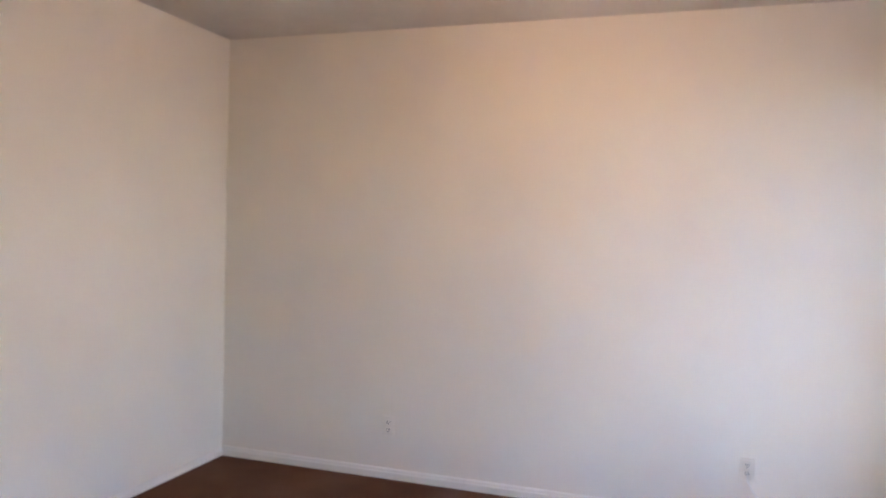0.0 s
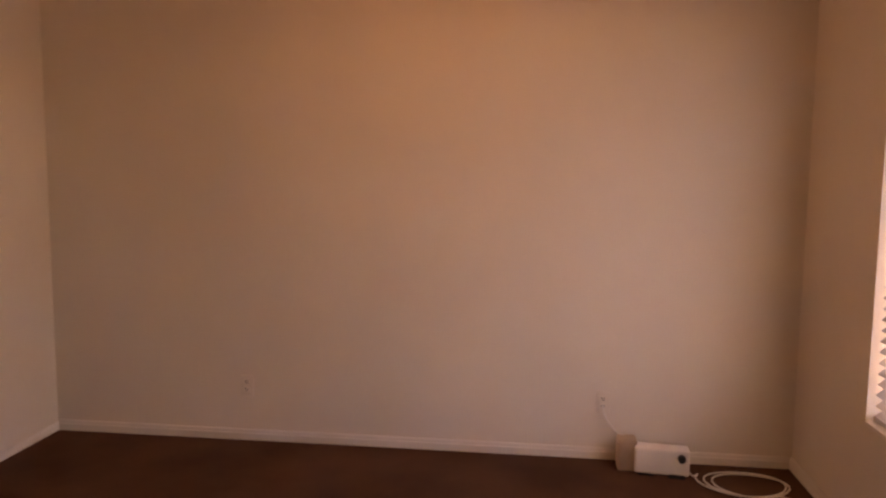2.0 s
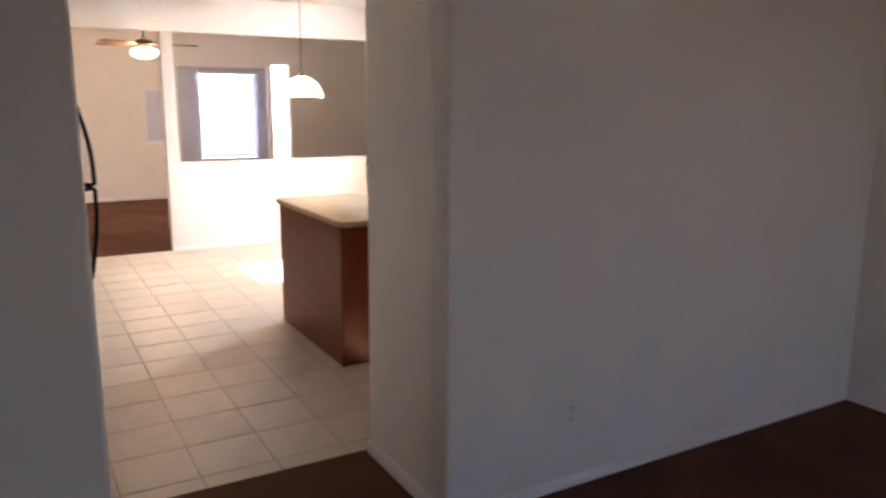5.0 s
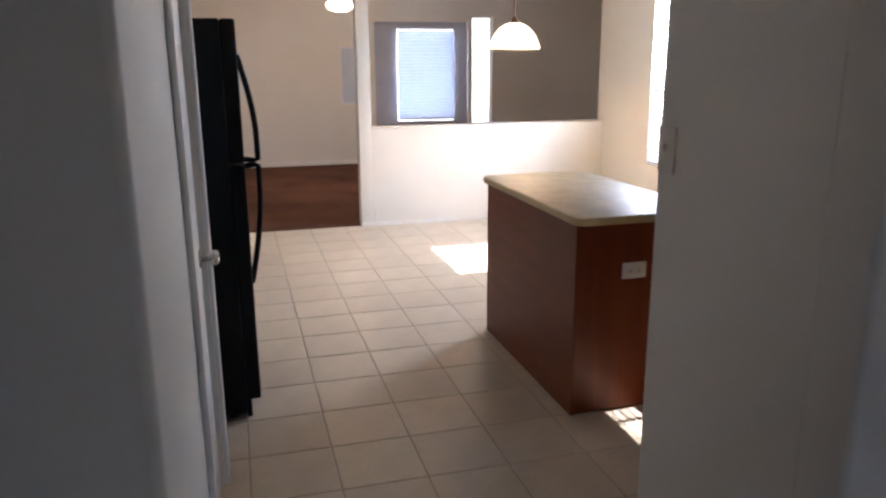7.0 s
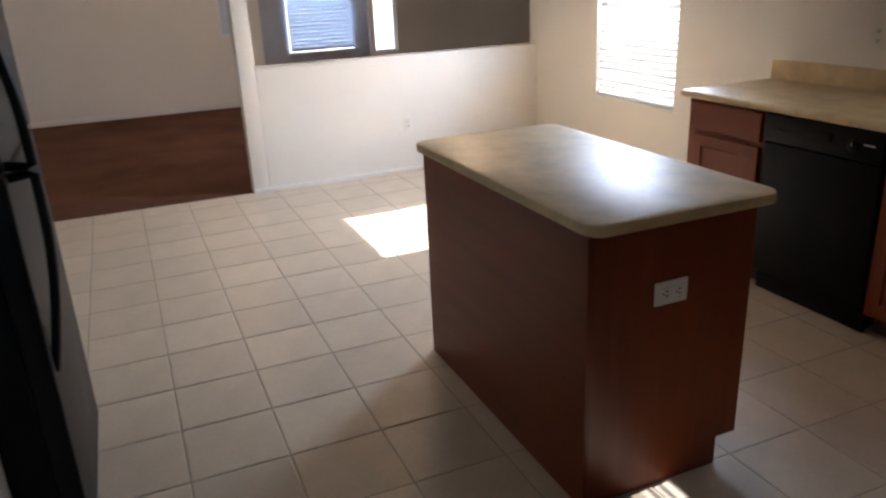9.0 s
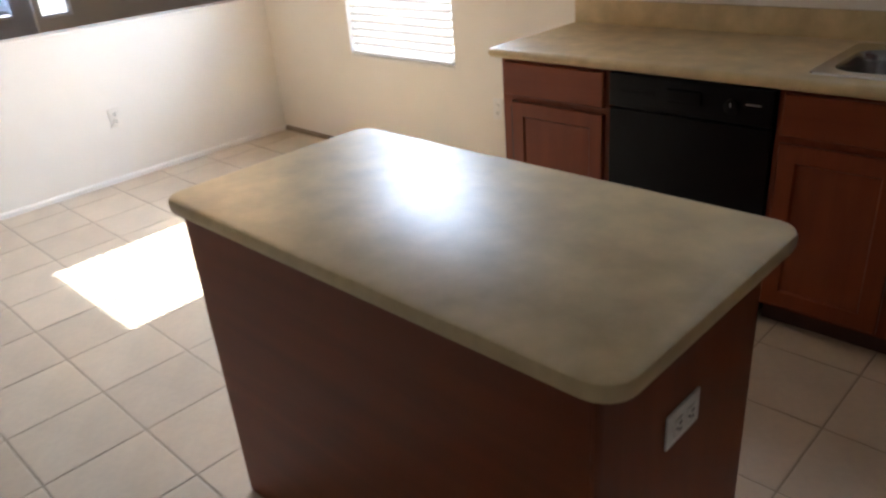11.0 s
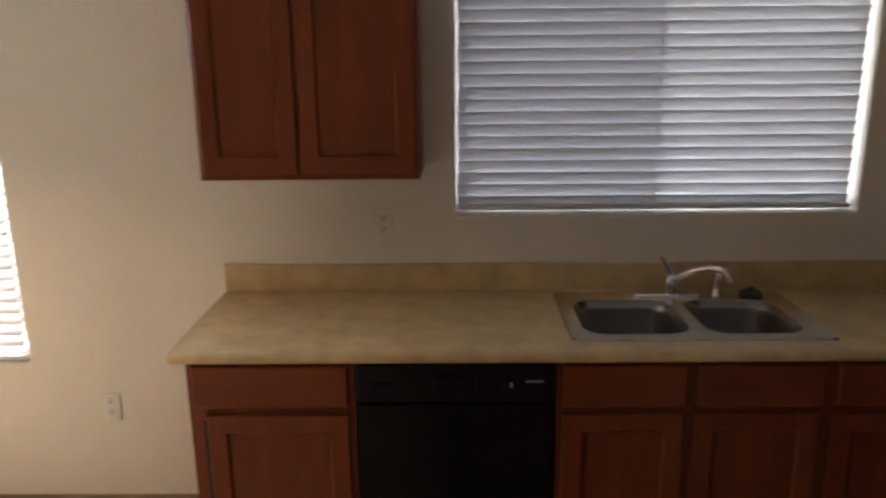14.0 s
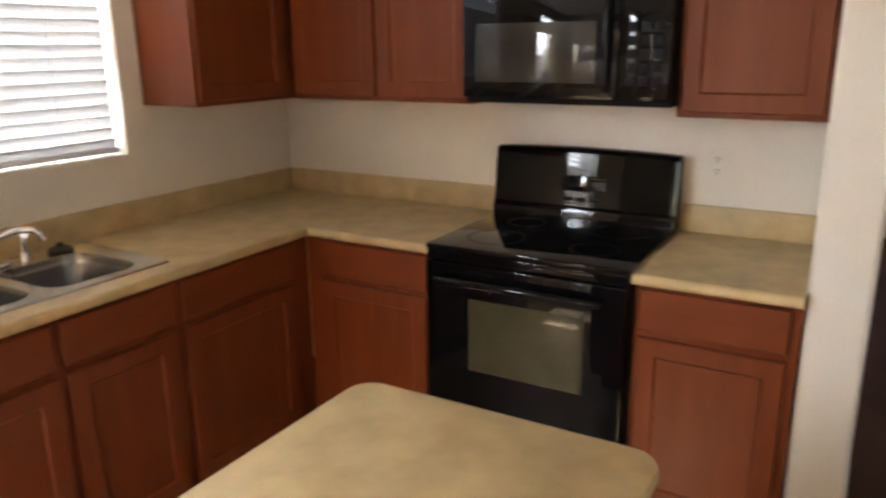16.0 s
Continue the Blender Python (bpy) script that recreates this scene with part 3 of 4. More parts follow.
tagged(part("power_cord", cord, WHITEP), "white power cord hanging from the wall outlet", "cord")
pts = []
for k in range(64):
    a = 2 * math.pi * k / 26 + 2.6
    g = 1 - 0.14 * (k / 63)
    pts.append((3.91 + 0.06 * k / 63 + 0.21 * g * math.cos(a), -0.25 - 0.03 * k / 63 + 0.155 * g * math.sin(a), 0.006 + 0.004 * (1 + math.sin(k * 0.5))))
pts = [(3.67, -0.19, 0.03), (3.70, -0.20, 0.008)] + pts + [(4.12, -0.42, 0.007), (4.18, -0.55, 0.007)]
tagged(part("coiled_cable", tube(bmesh.new(), pts, 0.0042, 8), WHITEP), "white cable lying in loose loops on the carpet", "cable")

# ---- kitchen cabinets ----
FRONT_N = pose(0, 0, 0)                  # local x along +x, fronts face -y
FRONT_E = pose(0, 0, 0, 0, 0, -90)       # local x along -y, fronts face -x


def front_mesh(w, h, t=0.019, frame_w=0.058, drawer=False):
    """A cabinet front facing -y: eased edges and, on doors, a recessed flat panel."""
    bm = bmesh.new()
    e = 0.004
    rings = []
    prof = [(0, 0.0), (0, -t + e), (e, -t)]
    if drawer:
        prof += [(0.012, -t)]
    else:
        prof += [(frame_w, -t), (frame_w + 0.007, -t + 0.008), (frame_w + 0.02, -t + 0.0085)]
    for ins, y in prof:
        rings.append([bm.verts.new(p) for p in ((ins, y, ins), (w - ins, y, ins), (w - ins, y, h - ins), (ins, y, h - ins))])
    for a, b in zip(rings, rings[1:]):
        for k in range(4):
            bm.faces.new((a[k], a[(k + 1) % 4], b[(k + 1) % 4], b[k]))
    bm.faces.new(rings[-1])
    bm.faces.new(rings[0][::-1])
    return bm


def base_cabinet(side, a0, a1, fronts, label, hollow=False, depth=0.60):
    """fronts: (kind, u0, u1) in metres from a0. The carcass has a face frame and a recessed toe kick."""
    th = thing("base_cabinet", side @ pose(a0, 0, 0), label, "cabinet", "base cabinets")
    w = a1 - a0
    if hollow:
        for nm, a in (("side_panel", (0.0005, 0.018, -depth + 0.02, -0.002, 0.10, 0.875)),
                      ("side_panel", (w - 0.018, w - 0.0005, -depth + 0.02, -0.002, 0.10, 0.875)),
                      ("back_panel", (0.018, w - 0.018, -0.02, -0.002, 0.10, 0.875)),
                      ("bottom_panel", (0.018, w - 0.018, -depth + 0.02, -0.02, 0.10, 0.118)),
                      ("face_frame", (0.0005, w - 0.0005, -depth, -depth + 0.02, 0.10, 0.875))):
            part(nm, boxed(*a), CHERRY, th, smooth=0)
    else:
        part("carcass", boxed(0.0005, w - 0.0005, -depth, -0.002, 0.10, 0.875), CHERRY, th, smooth=0)
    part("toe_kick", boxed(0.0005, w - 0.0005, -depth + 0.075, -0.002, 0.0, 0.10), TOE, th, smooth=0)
    for kind, u0, u1 in fronts:
        z0, z1 = (0.725, 0.862) if kind == "drawer_front" else (0.115, 0.700)
        part(kind, front_mesh(u1 - u0, z1 - z0, drawer=kind == "drawer_front"), CHERRYX if kind == "drawer_front" else CHERRY, th,
             m=pose(u0, -depth, z0), smooth=25)
    return th


def wall_cabinet(side, a0, a1, doors, label, z0=1.385, z1=2.15, depth=0.305):
    th = thing("wall_cabinet", side @ pose(a0, 0, z0), label, "cabinet", "wall cabinets")
    w, h = a1 - a0, z1 - z0
    part("carcass", boxed(0.0005, w - 0.0005, -depth, -0.002, 0, h, bevel=0.0015), CHERRY, th, smooth=0)
    for u0, u1 in doors:
        part("door", front_mesh(u1 - u0, h - 0.03), CHERRY, th, m=pose(u0, -depth, 0.018), smooth=25)
    return th


first = base_cabinet(FRONT_N, -3.245, -2.725, [("drawer_front", 0.02, 0.50), ("door", 0.056, 0.50)],
                     "cherry-stained wooden base cabinet with one drawer and one ill-fitting door")
# Dark strip laid on the face frame as the shade in the door's gap.
part("gap_shade_strip", boxed(0.040, 0.056, -0.6012, -0.5995, 0.135, 0.675), DARK, first, "dark strip standing for the shaded gap beside the door")
base_cabinet(FRONT_N, -2.105, -1.275, [("drawer_front", 0.02, 0.395), ("drawer_front", 0.425, 0.81), ("door", 0.02, 0.395), ("door", 0.425, 0.81)],
             "cherry-stained sink base cabinet with two doors", hollow=True)
base_cabinet(FRONT_N, -1.275, -0.602, [("drawer_front", 0.02, 0.56), ("door", 0.02, 0.56)],
             "cherry-stained blind corner base cabinet", hollow=True)
base_cabinet(FRONT_E, 0.602, 1.195, [("drawer_front", 0.08, 0.57), ("door", 0.08, 0.57)],
             "cherry-stained base cabinet between the corner and the range")
base_cabinet(FRONT_E, 1.94, 2.422, [("drawer_front", 0.018, 0.455), ("door", 0.018, 0.455)],
             "cherry-stained base cabinet between the range and the end wall")
wall_cabinet(FRONT_N, -3.245, -2.525, [(0.012, 0.325), (0.335, 0.708)], "cherry-stained two-door wall cabinet beside the sink window")
wall_cabinet(FRONT_N, -0.835, -0.002, [(0.012, 0.49)], "cherry-stained corner wall cabinet beside the sink window")
wall_cabinet(FRONT_E, 0.327, 1.205, [(0.015, 0.435), (0.455, 0.865)], "cherry-stained two-door wall cabinet beside the microwave")
wall_cabinet(FRONT_E, 1.207, 1.958, [(0.012, 0.370), (0.380, 0.74)], "short cherry-stained wall cabinet over the microwave", z0=1.828)
wall_cabinet(FRONT_E, 1.96, 2.420, [(0.012, 0.44)], "cherry-stained single-door wall cabinet beside the end wall", z0=1.365)

# ---- worktops ----
CT, CB, CF = 0.914, 0.876, 0.64


SX0, SX1, SY0, SY1 = -2.03, -1.23, -0.535, -0.085     # cut-out for the sink


def slab(outer, hole, nose):
    """A worktop from its outline, with an optional hole; edges that nose() picks are rounded."""
    bm = bmesh.new()
    caps = []
    for z in (CB, CT):
        lps = [[bm.verts.new((x, y, z)) for x, y in lp] for lp in ([outer, hole] if hole else [outer])]
        es = [bm.edges.new((lp[k], lp[(k + 1) % len(lp)])) for lp in lps for k in range(len(lp))]
        bmesh.ops.triangle_fill(bm, edges=es, use_beauty=True)
        caps.append(lps)
    for lo, hi in zip(*caps):
        for k in range(len(lo)):
            j = (k + 1) % len(lo)
            bm.faces.new((lo[k], lo[j], hi[j], hi[k]))
    bmesh.ops.recalc_face_normals(bm, faces=bm.faces)
    picked = [e for e in bm.edges if abs(e.verts[0].co.z - e.verts[1].co.z) < 1e-6 and all(nose(v.co) for v in e.verts)
              and e.calc_face_angle(0) > 1]
    bmesh.ops.bevel(bm, geom=picked, offset=0.016, segments=4, affect="EDGES", profile=0.5)
    return bm


N0 = -3.285
wt = thing("countertop", pose(0, 0, 0), "mottled tan laminate worktop with a low backsplash", "countertop")
part("worktop", slab([(N0, -0.002), (-0.002, -0.002), (-0.002, -1.196), (-CF, -1.196), (-CF, -CF), (N0, -CF)],
                     [(SX0, SY0), (SX1, SY0), (SX1, SY1), (SX0, SY1)],
                     lambda c: (abs(c.y + CF) < 1e-4 and c.x < -CF + 1e-4) or (abs(c.x + CF) < 1e-4 and c.y > -1.3 and c.y < -CF + 1e-4)),
     LAMI, wt)
part("worktop", slab([(-0.002, -1.937), (-0.002, -2.424), (-CF, -2.424), (-CF, -1.937)], None, lambda c: abs(c.x + CF) < 1e-4), LAMI, wt)
for a in ((N0, -0.024, -0.022, -0.001), (-0.022, -0.001, -1.196, -0.001), (-0.022, -0.001, -2.424, -1.937)):
    part("backsplash", boxed(a[0], a[1], a[2], a[3], CT + 0.0005, 1.018, bevel=0.004), LAMI, wt)

# ---- sink and tap ----
sk = thing("sink", pose(0, 0, CT), "stainless steel double-bowl drop-in sink", "sink")
ox = (-2.05, -1.225, -0.55, -0.07)
bowls = [(-2.005, -1.660, -0.505, -0.165), (-1.615, -1.30, -0.505, -0.165)]
bm = bmesh.new()
loops = [[bm.verts.new((x, y, 0.006)) for x, y in round_rect(*ox, 0.03)]]
for b in bowls:
    loops.append([bm.verts.new((x, y, 0.006)) for x, y in round_rect(*b, 0.075)])
edges = [bm.edges.new((lp[k], lp[(k + 1) % len(lp)])) for lp in loops for k in range(len(lp))]
bmesh.ops.triangle_fill(bm, edges=edges, use_beauty=True)
skirt = [bm.verts.new((v.co.x + (0.004 if v.co.x > -1.63 else -0.004), v.co.y + (0.004 if v.co.y > -0.3 else -0.004), 0.0005)) for v in loops[0]]
for k in range(len(skirt)):
    j = (k + 1) % len(skirt)
    bm.faces.new((loops[0][k], loops[0][j], skirt[j], skirt[k]))
part("rim", bm, STEEL, sk)
for b in bowls:
    bm = bmesh.new()
    rings = []
    for ins, z, r in ((0.0, 0.006, 0.075), (0.004, 0.0, 0.074), (0.010, -0.03, 0.072), (0.018, -0.14, 0.065), (0.035, -0.165, 0.055),
                      (0.07, -0.175, 0.04), (0.13, -0.178, 0.03)):
        rings.append([bm.verts.new((x, y, z)) for x, y in round_rect(b[0] + ins, b[1] - ins, b[2] + ins, b[3] - ins, r)])
    for a, c in zip(rings, rings[1:]):
        for k in range(len(a)):
            j = (k + 1) % len(a)
            bm.faces.new((a[k], a[j], c[j], c[k]))
    bm.faces.new(rings[-1])
    bowl = part("bowl", bm, BOWLS, sk, smooth=60)
    cx, cy = (b[0] + b[1]) / 2, (b[2] + b[3]) / 2
    part("drain", lathe(bmesh.new(), [(0.045, -0.175), (0.043, -0.173), (0.034, -0.174), (0.030, -0.185), (0.0, -0.186)], 20, (cx, cy, 0)), CHROME, bowl)

fc = thing("faucet", pose(-1.63, -0.115, CT + 0.0065), "chrome single-lever kitchen faucet with a side sprayer", "faucet")
bm = bmesh.new()
lp = [[bm.verts.new((x, y, z)) for x, y in round_rect(-0.14 + i, 0.12 - i, -0.027 + i, 0.027 - i, 0.026 - i)] for i, z in ((0, 0), (0, 0.006), (0.005, 0.011))]
for a, c in zip(lp, lp[1:]):
    for k in range(len(a)):
        bm.faces.new((a[k], a[(k + 1) % len(a)], c[(k + 1) % len(a)], c[k]))
bm.faces.new(lp[-1])
part("base_plate", bm, CHROME, fc)
part("body", tube(bmesh.new(), [(0, 0, 0.008), (0, 0, 0.03), (0, 0, 0.055), (0, 0, 0.075), (0, 0, 0.083)], [0.026, 0.024, 0.024, 0.02, 0.009], 18), CHROME, fc)
part("lever", tube(bmesh.new(), [(0, 0, 0.07), (-0.012, -0.002, 0.1), (-0.03, -0.006, 0.13), (-0.045, -0.012, 0.152)], [0.012, 0.010, 0.009, 0.006], 12), CHROME, fc)
sp = [(0.0, -0.0, 0.05), (0.03, -0.02, 0.08), (0.065, -0.05, 0.108), (0.11, -0.085, 0.125), (0.145, -0.11, 0.122), (0.16, -0.12, 0.105), (0.163, -0.122, 0.085)]
part("spout", tube(bmesh.new(), sp, [0.013, 0.013, 0.0125, 0.012, 0.012, 0.012, 0.0125], 14), CHROME, fc)
part("sprayer", tube(bmesh.new(), [(0.165, 0.0, 0.0), (0.165, 0.0, 0.02), (0.165, 0.0, 0.05), (0.165, -0.006, 0.075), (0.165, -0.016, 0.09)],
                     [0.02, 0.016, 0.012, 0.013, 0.014], 14), CHROME, fc)
th = thing("drain_stopper", pose(-1.34, -0.12, CT + 0.0065), "black rubber sink stopper on the rim", "stopper")
part("disc", lathe(bmesh.new(), [(0.0, 0.0), (0.04, 0.0), (0.042, 0.01), (0.03, 0.018), (0.0, 0.02)], 20), DARK, th)
part("grip", lathe(bmesh.new(), [(0.012, 0.018), (0.012, 0.032), (0.0, 0.034)], 12), DARK, th)

# ---- dishwasher ----
dw = thing("dishwasher", pose(-2.722, 0, 0), "black built-in dishwasher between the base cabinets", "dishwasher")
part("tub", boxed(0.006, 0.608, -0.575, -0.004, 0.02, 0.870), BLACKM, dw)
part("toe_panel", boxed(0.006, 0.608, -0.56, -0.576, 0.0, 0.10, bevel=0.002), BLACKM, dw)
door = part("door", boxed(0.004, 0.610, -0.615, -0.577, 0.105, 0.735, bevel=0.008), BLACKM, dw)
panel = part("control_panel", boxed(0.004, 0.610, -0.622, -0.577, 0.742, 0.868, bevel=0.010), BLACKM, dw)
part("latch", boxed(0.24, 0.37, -0.630, -0.620, 0.79, 0.835, bevel=0.006), BLACKM, panel)
part("badge", boxed(0.520, 0.572, -0.6232, -0.6215, 0.810, 0.816), LABEL, panel)
dial = part("dial", tube(bmesh.new(), [(0.475, -0.620, 0.800), (0.475, -0.632, 0.800), (0.475, -0.636, 0.800)], [0.026, 0.025, 0.019], 20), BLACKM, panel)
part("pointer", boxed(0.473, 0.477, -0.6375, -0.6355, 0.800, 0.817), LABEL, dial)
for k in range(5):
    part("button", boxed(0.05 + 0.03 * k, 0.07 + 0.03 * k, -0.6235, -0.6215, 0.80, 0.812, bevel=0.0006), BLACKM, panel)

# ---- range ----
rg = thing("range", FRONT_E @ pose(1.198, 0, 0), "black freestanding electric range with a glass-front oven", "range")
RW = 0.737
part("body", boxed(0.002, RW - 0.002, -0.615, -0.03, 0.03, 0.905), BLACKM, rg)
part("cooktop", boxed(0.0, RW, -0.655, -0.03, 0.905, 0.926, bevel=0.006), BLACKG, rg)
for x, y, r in ((0.19, -0.47, 0.105), (0.56, -0.47, 0.085), (0.19, -0.2, 0.075), (0.56, -0.2, 0.105)):
    bm = bmesh.new()
    lathe(bm, [(r, 0.9263), (r - 0.004, 0.9264)], 40, (x, y, 0))
    part("burner_ring", bm, BLACKM, rg)
bm = bmesh.new()
pr = [(-0.03, 0.926), (-0.118, 0.926), (-0.116, 0.965), (-0.112, 0.978), (-0.101, 0.985), (-0.078, 1.182), (-0.068, 1.198), (-0.050, 1.203), (-0.03, 1.200)]
n = 12
rows_ = []
for k in range(n + 1):
    u = k / n
    bow = 0.010 * (1 - (2 * u - 1) ** 2)
    rows_.append([bm.verts.new((u * RW, y, z + (bow if z > 1.05 else 0))) for y, z in pr])
for a, b in zip(rows_, rows_[1:]):
    for k in range(len(pr)):
        j = (k + 1) % len(pr)
        bm.faces.new((a[k], a[j], b[j], b[k]))
bm.faces.new(rows_[0][::-1])
bm.faces.new(rows_[-1])
bg = part("backguard", bm, BLACK, rg, smooth=22)
part("display", boxed(0.29, 0.47, -0.0, 0.002, -0.03, 0.03, bevel=0.0008), BLACKG, bg, m=pose(0, -0.0926, 1.075, -6.7, 0, 0))
for k in range(3):
    part("button", boxed(0.30 + 0.055 * k, 0.335 + 0.055 * k, -0.001, 0.003, -0.007, 0.007, bevel=0.0008), BLACKM, bg, m=pose(0, -0.0990, 1.013, -6.7, 0, 0))
od = part("oven_door", boxed(0.006, RW - 0.006, -0.660, -0.617, 0.235, 0.865, bevel=0.008), BLACK, rg)
part("window", boxed(0.175, 0.60, -0.6625, -0.658, 0.475, 0.745, bevel=0.002), OVENG, od, "oven glass with the room's brownish reflection put in its colour")
hd = bmesh.new()
tube(hd, [(0.07, -0.705, 0.815), (0.16, -0.712, 0.818), (RW / 2, -0.716, 0.820), (RW - 0.16, -0.712, 0.818), (RW - 0.07, -0.705, 0.815)], 0.014, 12)
for x in (0.09, RW - 0.09):
    tube(hd, [(x, -0.705, 0.816), (x, -0.655, 0.816)], 0.012, 10)
part("handle", hd, BLACK, od)
part("front_trim", boxed(0.003, RW - 0.003, -0.652, -0.617, 0.870, 0.903, bevel=0.004), BLACK, rg)
part("drawer", boxed(0.006, RW - 0.006, -0.655, -0.617, 0.06, 0.228, bevel=0.008), BLACK, rg)
for x in (0.05, RW - 0.05):
    for y in (-0.57, -0.08):
        part("foot", tube(bmesh.new(), [(x, y, 0), (x, y, 0.03)], 0.018, 10), DARK, rg)

# ---- microwave ----
mw = thing("microwave", FRONT_E @ pose(1.208, 0, 1.398), "black over-range microwave under the wall cabinet", "microwave")
MW = 0.748
part("case", boxed(0.001, MW - 0.001, -0.365, -0.004, 0.0, 0.425, bevel=0.003), BLACKM, mw)
md = part("door", boxed(0.003, 0.575, -0.398, -0.366, 0.02, 0.375, bevel=0.006), BLACK, mw)
part("window", boxed(0.055, 0.50, -0.4005, -0.396, 0.075, 0.275, bevel=0.002), MWGLASS, md, "mesh-backed glass, its grey also holding the lit room's reflection")
hd = bmesh.new()
tube(hd, [(0.545, -0.398, 0.055), (0.545, -0.430, 0.075), (0.545, -0.438, 0.2), (0.545, -0.430, 0.315), (0.545, -0.398, 0.335)], 0.011, 12)
part("handle", hd, BLACK, md)
cp = part("control_panel", boxed(0.578, MW - 0.003, -0.396, -0.366, 0.02, 0.375, bevel=0.005), BLACK, mw)
part("display", boxed(0.60, 0.725, -0.3975, -0.395, 0.305, 0.345), BLACKG, cp)
for i in range(3):
    for j in range(5):
        part("button", boxed(0.603 + 0.043 * i, 0.636 + 0.043 * i, -0.3975, -0.395, 0.07 + 0.042 * j, 0.10 + 0.042 * j, bevel=0.0006), BLACKM, cp)
bm = bmesh.new()
for k in range(4):
    box(bm, 0.01, MW - 0.01, -0.396 + 0.002 * k, -0.366, 0.381 + 0.011 * k, 0.388 + 0.011 * k)
part("vent_grille", bm, BLACKM, mw)

# ---- island ----
il = thing("kitchen_island", pose(0, 0, 0), "cherry-stained kitchen island with a mottled tan laminate top", "island")
bm = bmesh.new()
IX0, IX1, IY0, IY1 = -2.898, -1.64, -2.297, -1.645
prof = [(0.012, CB), (0.003, CB + 0.004), (0.0, CB + 0.012), (0.0, CT - 0.012), (0.003, CT - 0.004), (0.012, CT)]
rings = [[bm.verts.new((x, y, z)) for x, y in round_rect(IX0 + i, IX1 - i, IY0 + i, IY1 - i, 0.06 - i, 8)] for i, z in prof]
for a, b in zip(rings, rings[1:]):
    for k in range(len(a)):
        bm.faces.new((a[k], a[(k + 1) % len(a)], b[(k + 1) % len(a)], b[k]))
bm.faces.new(rings[0][::-1])
bm.faces.new(rings[-1])
part("worktop", bm, LAMI, il)
part("carcass", boxed(-2.842, -1.703, -2.263, -1.688, 0.10, 0.8755), CHERRY, il, smooth=0)
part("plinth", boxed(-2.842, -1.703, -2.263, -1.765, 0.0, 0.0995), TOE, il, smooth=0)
part("back_panel", boxed(-2.848, -1.6975, -2.270, -2.2635, 0.0, 0.8755, bevel=0.001), CHERRYX, il, smooth=0)
bm = bmesh.new()
box(bm, -1.7025, -1.697, -2.263, -1.688, 0.10, 0.8755)
box(bm, -1.7025, -1.697, -2.263, -1.765, 0.0, 0.0998)
part("end_panel", bm, CHERRY, il, smooth=0)
part("end_panel", boxed(-2.848, -2.8425, -2.263, -1.688, 0.0, 0.8755), CHERRY, il, smooth=0)
part("corner_stile", boxed(-1.6968, -1.691, -2.2705, -2.245, 0.0, 0.8755, bevel=0.001), CHERRY, il)
for u0, u1 in ((-2.83, -2.30), (-2.28, -1.73)):
    part("door", front_mesh(u1 - u0, 0.72), CHERRY, il, m=pose(u1, -1.688, 0.13, 0, 0, 180), smooth=25)

# ---- refrigerator ----
fr = thing("refrigerator", pose(-2.055, -3.66, 0, 0, 0, 180), "black top-freezer refrigerator with bowed handles", "refrigerator")
part("cabinet", boxed(0.0, 0.75, 0.0, 0.68, 0.03, 1.715, bevel=0.006), BLACKM, fr)
part("grille", boxed(0.01, 0.74, -0.02, 0.0, 0.01, 0.085, bevel=0.003), BLACKM, fr)
for nm, z0, z1 in (("fridge_door", 0.095, 1.135), ("freezer_door", 1.145, 1.715)):
    part(nm, boxed(0.0, 0.75, -0.062, -0.002, z0, z1, bevel=0.012, seg=3), BLACKM, fr)
for nm, z0, z1 in (("fridge_handle", 0.62, 1.125), ("freezer_handle", 1.575, 1.155)):
    hp = [(0.055, -0.055 - 0.062 * math.sin(math.pi / 2 * min(1.0, 0.05 + k / 7)), z0 + (z1 - z0) * k / 8) for k in range(9)]
    hp += [(0.055, -0.10, z1 + (0.006 if z0 < z1 else -0.006)), (0.055, -0.058, z1)]
    part(nm, tube(bmesh.new(), hp, 0.012, 10), BLACKM, fr)
part("hinge_cover", boxed(0.66, 0.74, -0.05, 0.03, 1.716, 1.735, bevel=0.005), BLACKM, fr)
for x in (0.06, 0.69):
    part("foot", tube(bmesh.new(), [(x, 0.06, 0), (x, 0.06, 0.03)], 0.02, 10), DARK, fr)

# ---- pendant and ceiling fan ----
pn = thing("pendant_lamp", pose(-4.65, -1.44, 0), "white glass dome pendant lamp over the dining area", "lamp")
part("canopy", lathe(bmesh.new(), [(0.0, H), (0.062, H), (0.06, H - 0.012), (0.02, H - 0.035), (0.0, H - 0.035)], 24), BRASS, pn)
part("cord", tube(bmesh.new(), [(0, 0, 1.86), (0, 0, H - 0.03)], 0.005, 8), BRASS, pn)
part("socket", lathe(bmesh.new(), [(0.0, 1.885), (0.018, 1.88), (0.024, 1.86), (0.035, 1.832), (0.0, 1.83)], 20), BRASS, pn)
dome = [(0.035, 1.832), (0.075, 1.822), (0.125, 1.79), (0.165, 1.74), (0.192, 1.68), (0.203, 1.635)]
part("shade", lathe(bmesh.new(), dome + [(r - 0.004, z - 0.002) for r, z in dome[::-1]], 40), SHADE, pn)
part("bulb", lathe(bmesh.new(), [(0.0, 1.70), (0.02, 1.705), (0.03, 1.73), (0.026, 1.76), (0.013, 1.79), (0.013, 1.829)], 16), BULB, pn)
lamp("pendant_bulb", "POINT", pose(-4.65, -1.44, 1.70), 5, WARM, 0.035)

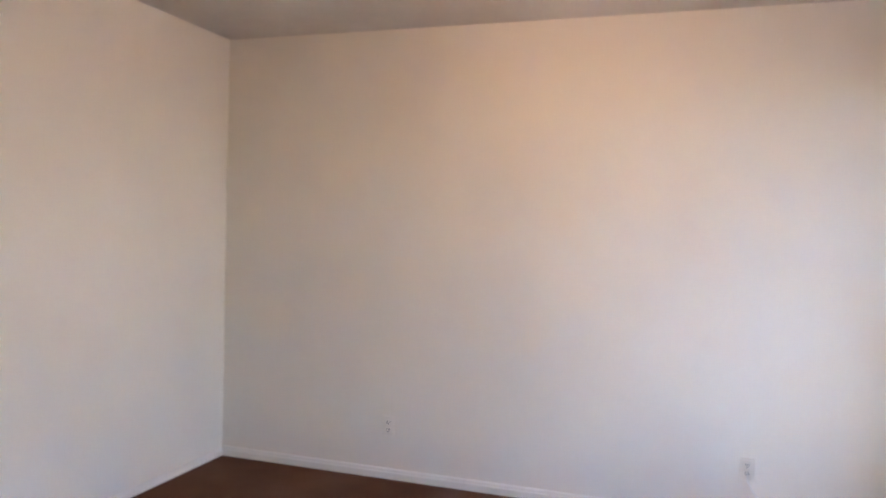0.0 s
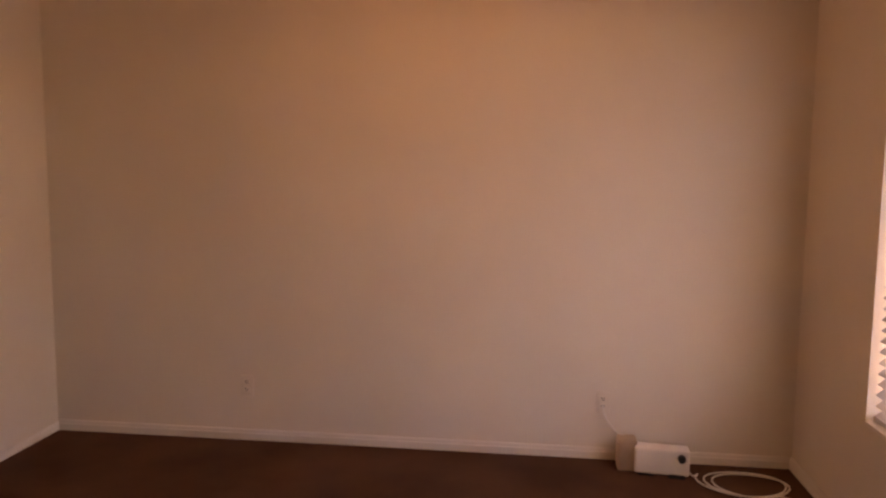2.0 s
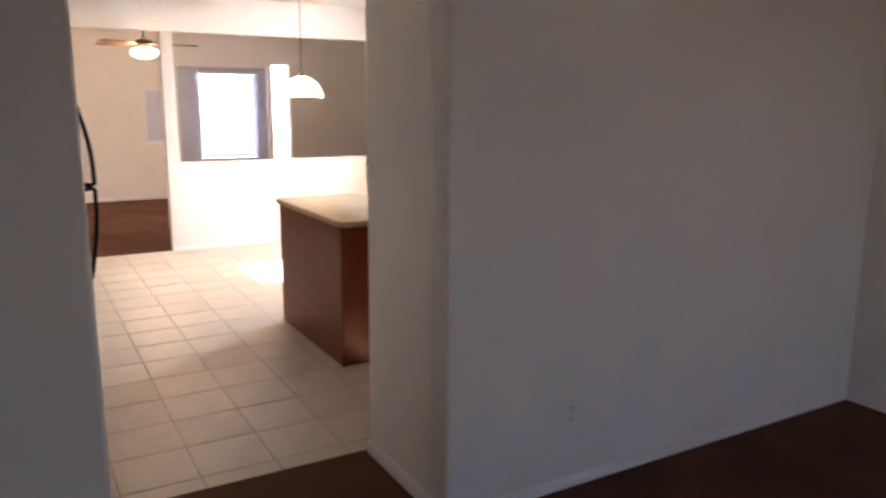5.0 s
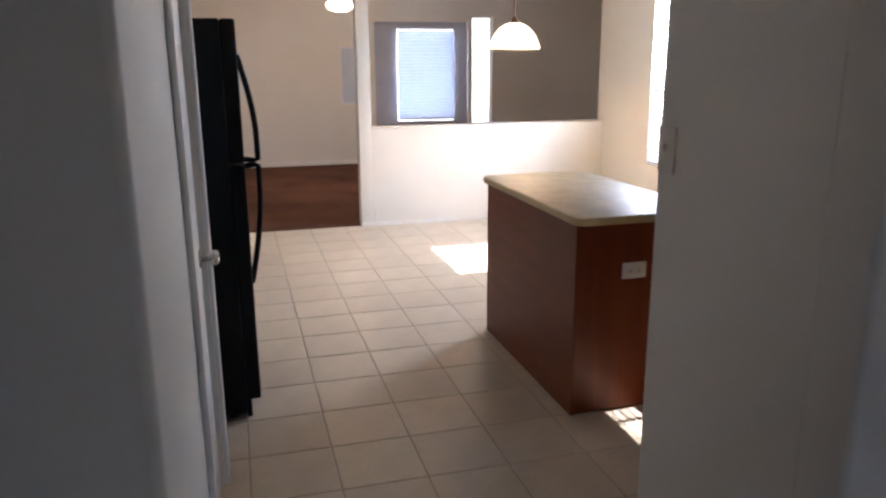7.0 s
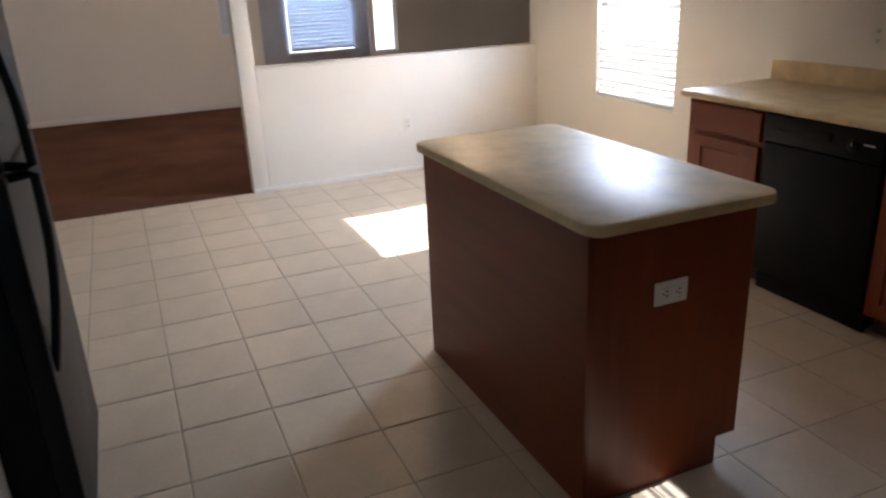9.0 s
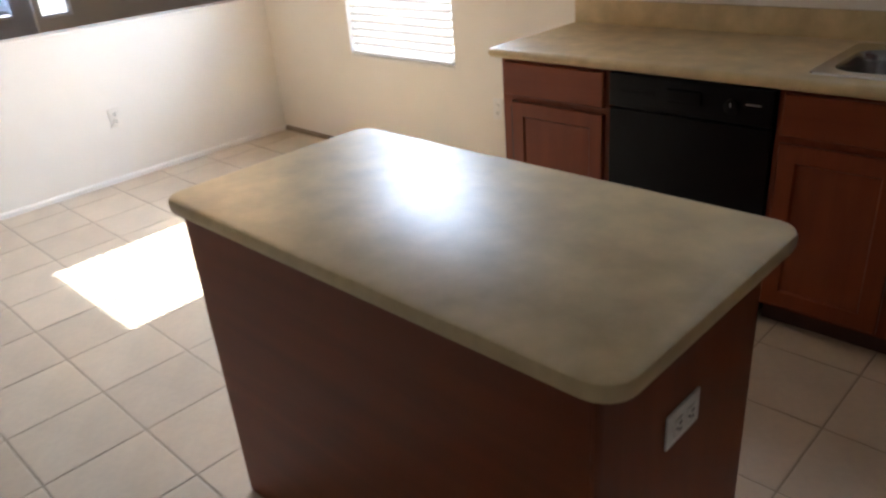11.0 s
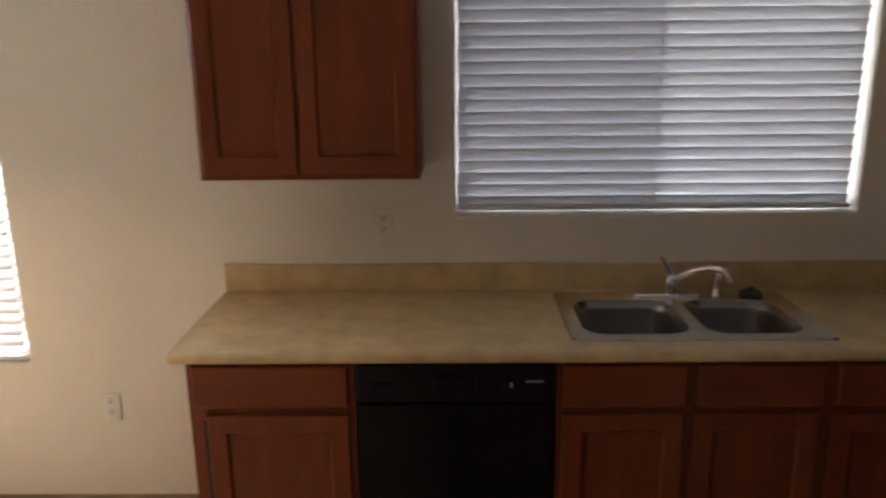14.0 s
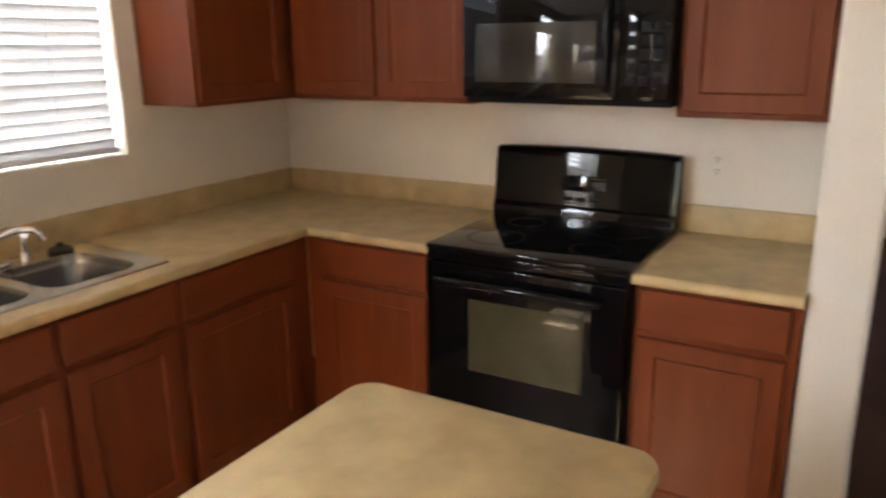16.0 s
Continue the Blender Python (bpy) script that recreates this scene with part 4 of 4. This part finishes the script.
fn = thing("ceiling_fan", pose(-8.0, -2.34, 0), "dark wood-bladed ceiling fan with a lit glass bowl", "fan")
part("downrod", tube(bmesh.new(), [(0, 0, 2.32), (0, 0, H)], 0.014, 12), BRASS, fn)
part("motor", lathe(bmesh.new(), [(0.0, 2.36), (0.05, 2.355), (0.10, 2.33), (0.115, 2.29), (0.10, 2.25), (0.06, 2.235), (0.0, 2.235)], 28), BRASS, fn)
part("light_bowl", lathe(bmesh.new(), [(0.06, 2.234), (0.13, 2.225), (0.165, 2.19), (0.14, 2.145), (0.08, 2.115), (0.0, 2.105)], 28), glowing("lit_bowl", (1.0, 0.74, 0.45), 5.0), fn)
for k in range(5):
    bm = bmesh.new()
    pts = round_rect(0.16, 0.66, -0.065, 0.065, 0.05, 5)
    lo = [bm.verts.new((x, y, -0.004)) for x, y in pts]
    hi = [bm.verts.new((x, y, 0.004)) for x, y in pts]
    bm.faces.new(lo[::-1])
    bm.faces.new(hi)
    for i in range(len(pts)):
        j = (i + 1) % len(pts)
        bm.faces.new((lo[i], lo[j], hi[j], hi[i]))
    tube(bm, [(0.09, 0, 0.0), (0.22, 0, -0.008)], 0.012, 6)
    part("blade", bm, FANW, fn, m=pose(0, 0, 2.29, 0, 0, 72 * k + 15) @ pose(0, 0, 0, 10, 0, 0))
lamp("fan_bulb", "POINT", pose(-8.0, -2.34, 2.0), 3.8, (1.0, 0.70, 0.50), 0.1)

# ---- tiled kitchen floor ----
fl = tagged(part("floor_kitchen", boxed(XP - 0.035, -0.61, -5.1, 0.0, -0.05, -0.0022), GROUT, smooth=0),
            "beige ceramic tile floor with thin dark grout", "floor", kind="structure")
PITCH, GAP = 0.33, 0.005
tiles = {}
gx, gy = -3.69, -2.345
i0, i1 = math.floor((XP - 0.035 - gx) / PITCH), math.ceil((-0.61 - gx) / PITCH)
j0, j1 = math.floor((-5.1 - gy) / PITCH), math.ceil((0 - gy) / PITCH)
rnd = random.Random(4)
for i in range(i0, i1):
    for j in range(j0, j1):
        x0, x1 = max(gx + i * PITCH, XP - 0.035) + GAP / 2, min(gx + (i + 1) * PITCH, -0.61) - GAP / 2
        y0, y1 = max(gy + j * PITCH, -5.1) + GAP / 2, min(gy + (j + 1) * PITCH, 0.0) - GAP / 2
        w, d = round(x1 - x0, 4), round(y1 - y0, 4)
        if w < 0.02 or d < 0.02:
            continue
        if (w, d) not in tiles:
            bm = bmesh.new()
            lo = [bm.verts.new((sx * w / 2, sy * d / 2, -0.0028)) for sx, sy in ((-1, -1), (1, -1), (1, 1), (-1, 1))]
            up = [bm.verts.new((sx * w / 2, sy * d / 2, -0.0012)) for sx, sy in ((-1, -1), (1, -1), (1, 1), (-1, 1))]
            tp = [bm.verts.new((sx * (w / 2 - 0.003), sy * (d / 2 - 0.003), 0.0)) for sx, sy in ((-1, -1), (1, -1), (1, 1), (-1, 1))]
            for a, b in ((lo, up), (up, tp)):
                for k in range(4):
                    bm.faces.new((a[k], a[(k + 1) % 4], b[(k + 1) % 4], b[k]))
            bm.faces.new(tp)
            tiles[(w, d)] = mesh_of("tile", bm, TILE, 0)
        o = new("tile", tiles[(w, d)])
        o.parent = fl
        o.matrix_local = pose((x0 + x1) / 2, (y0 + y1) / 2, rnd.uniform(-0.0004, 0.0004))
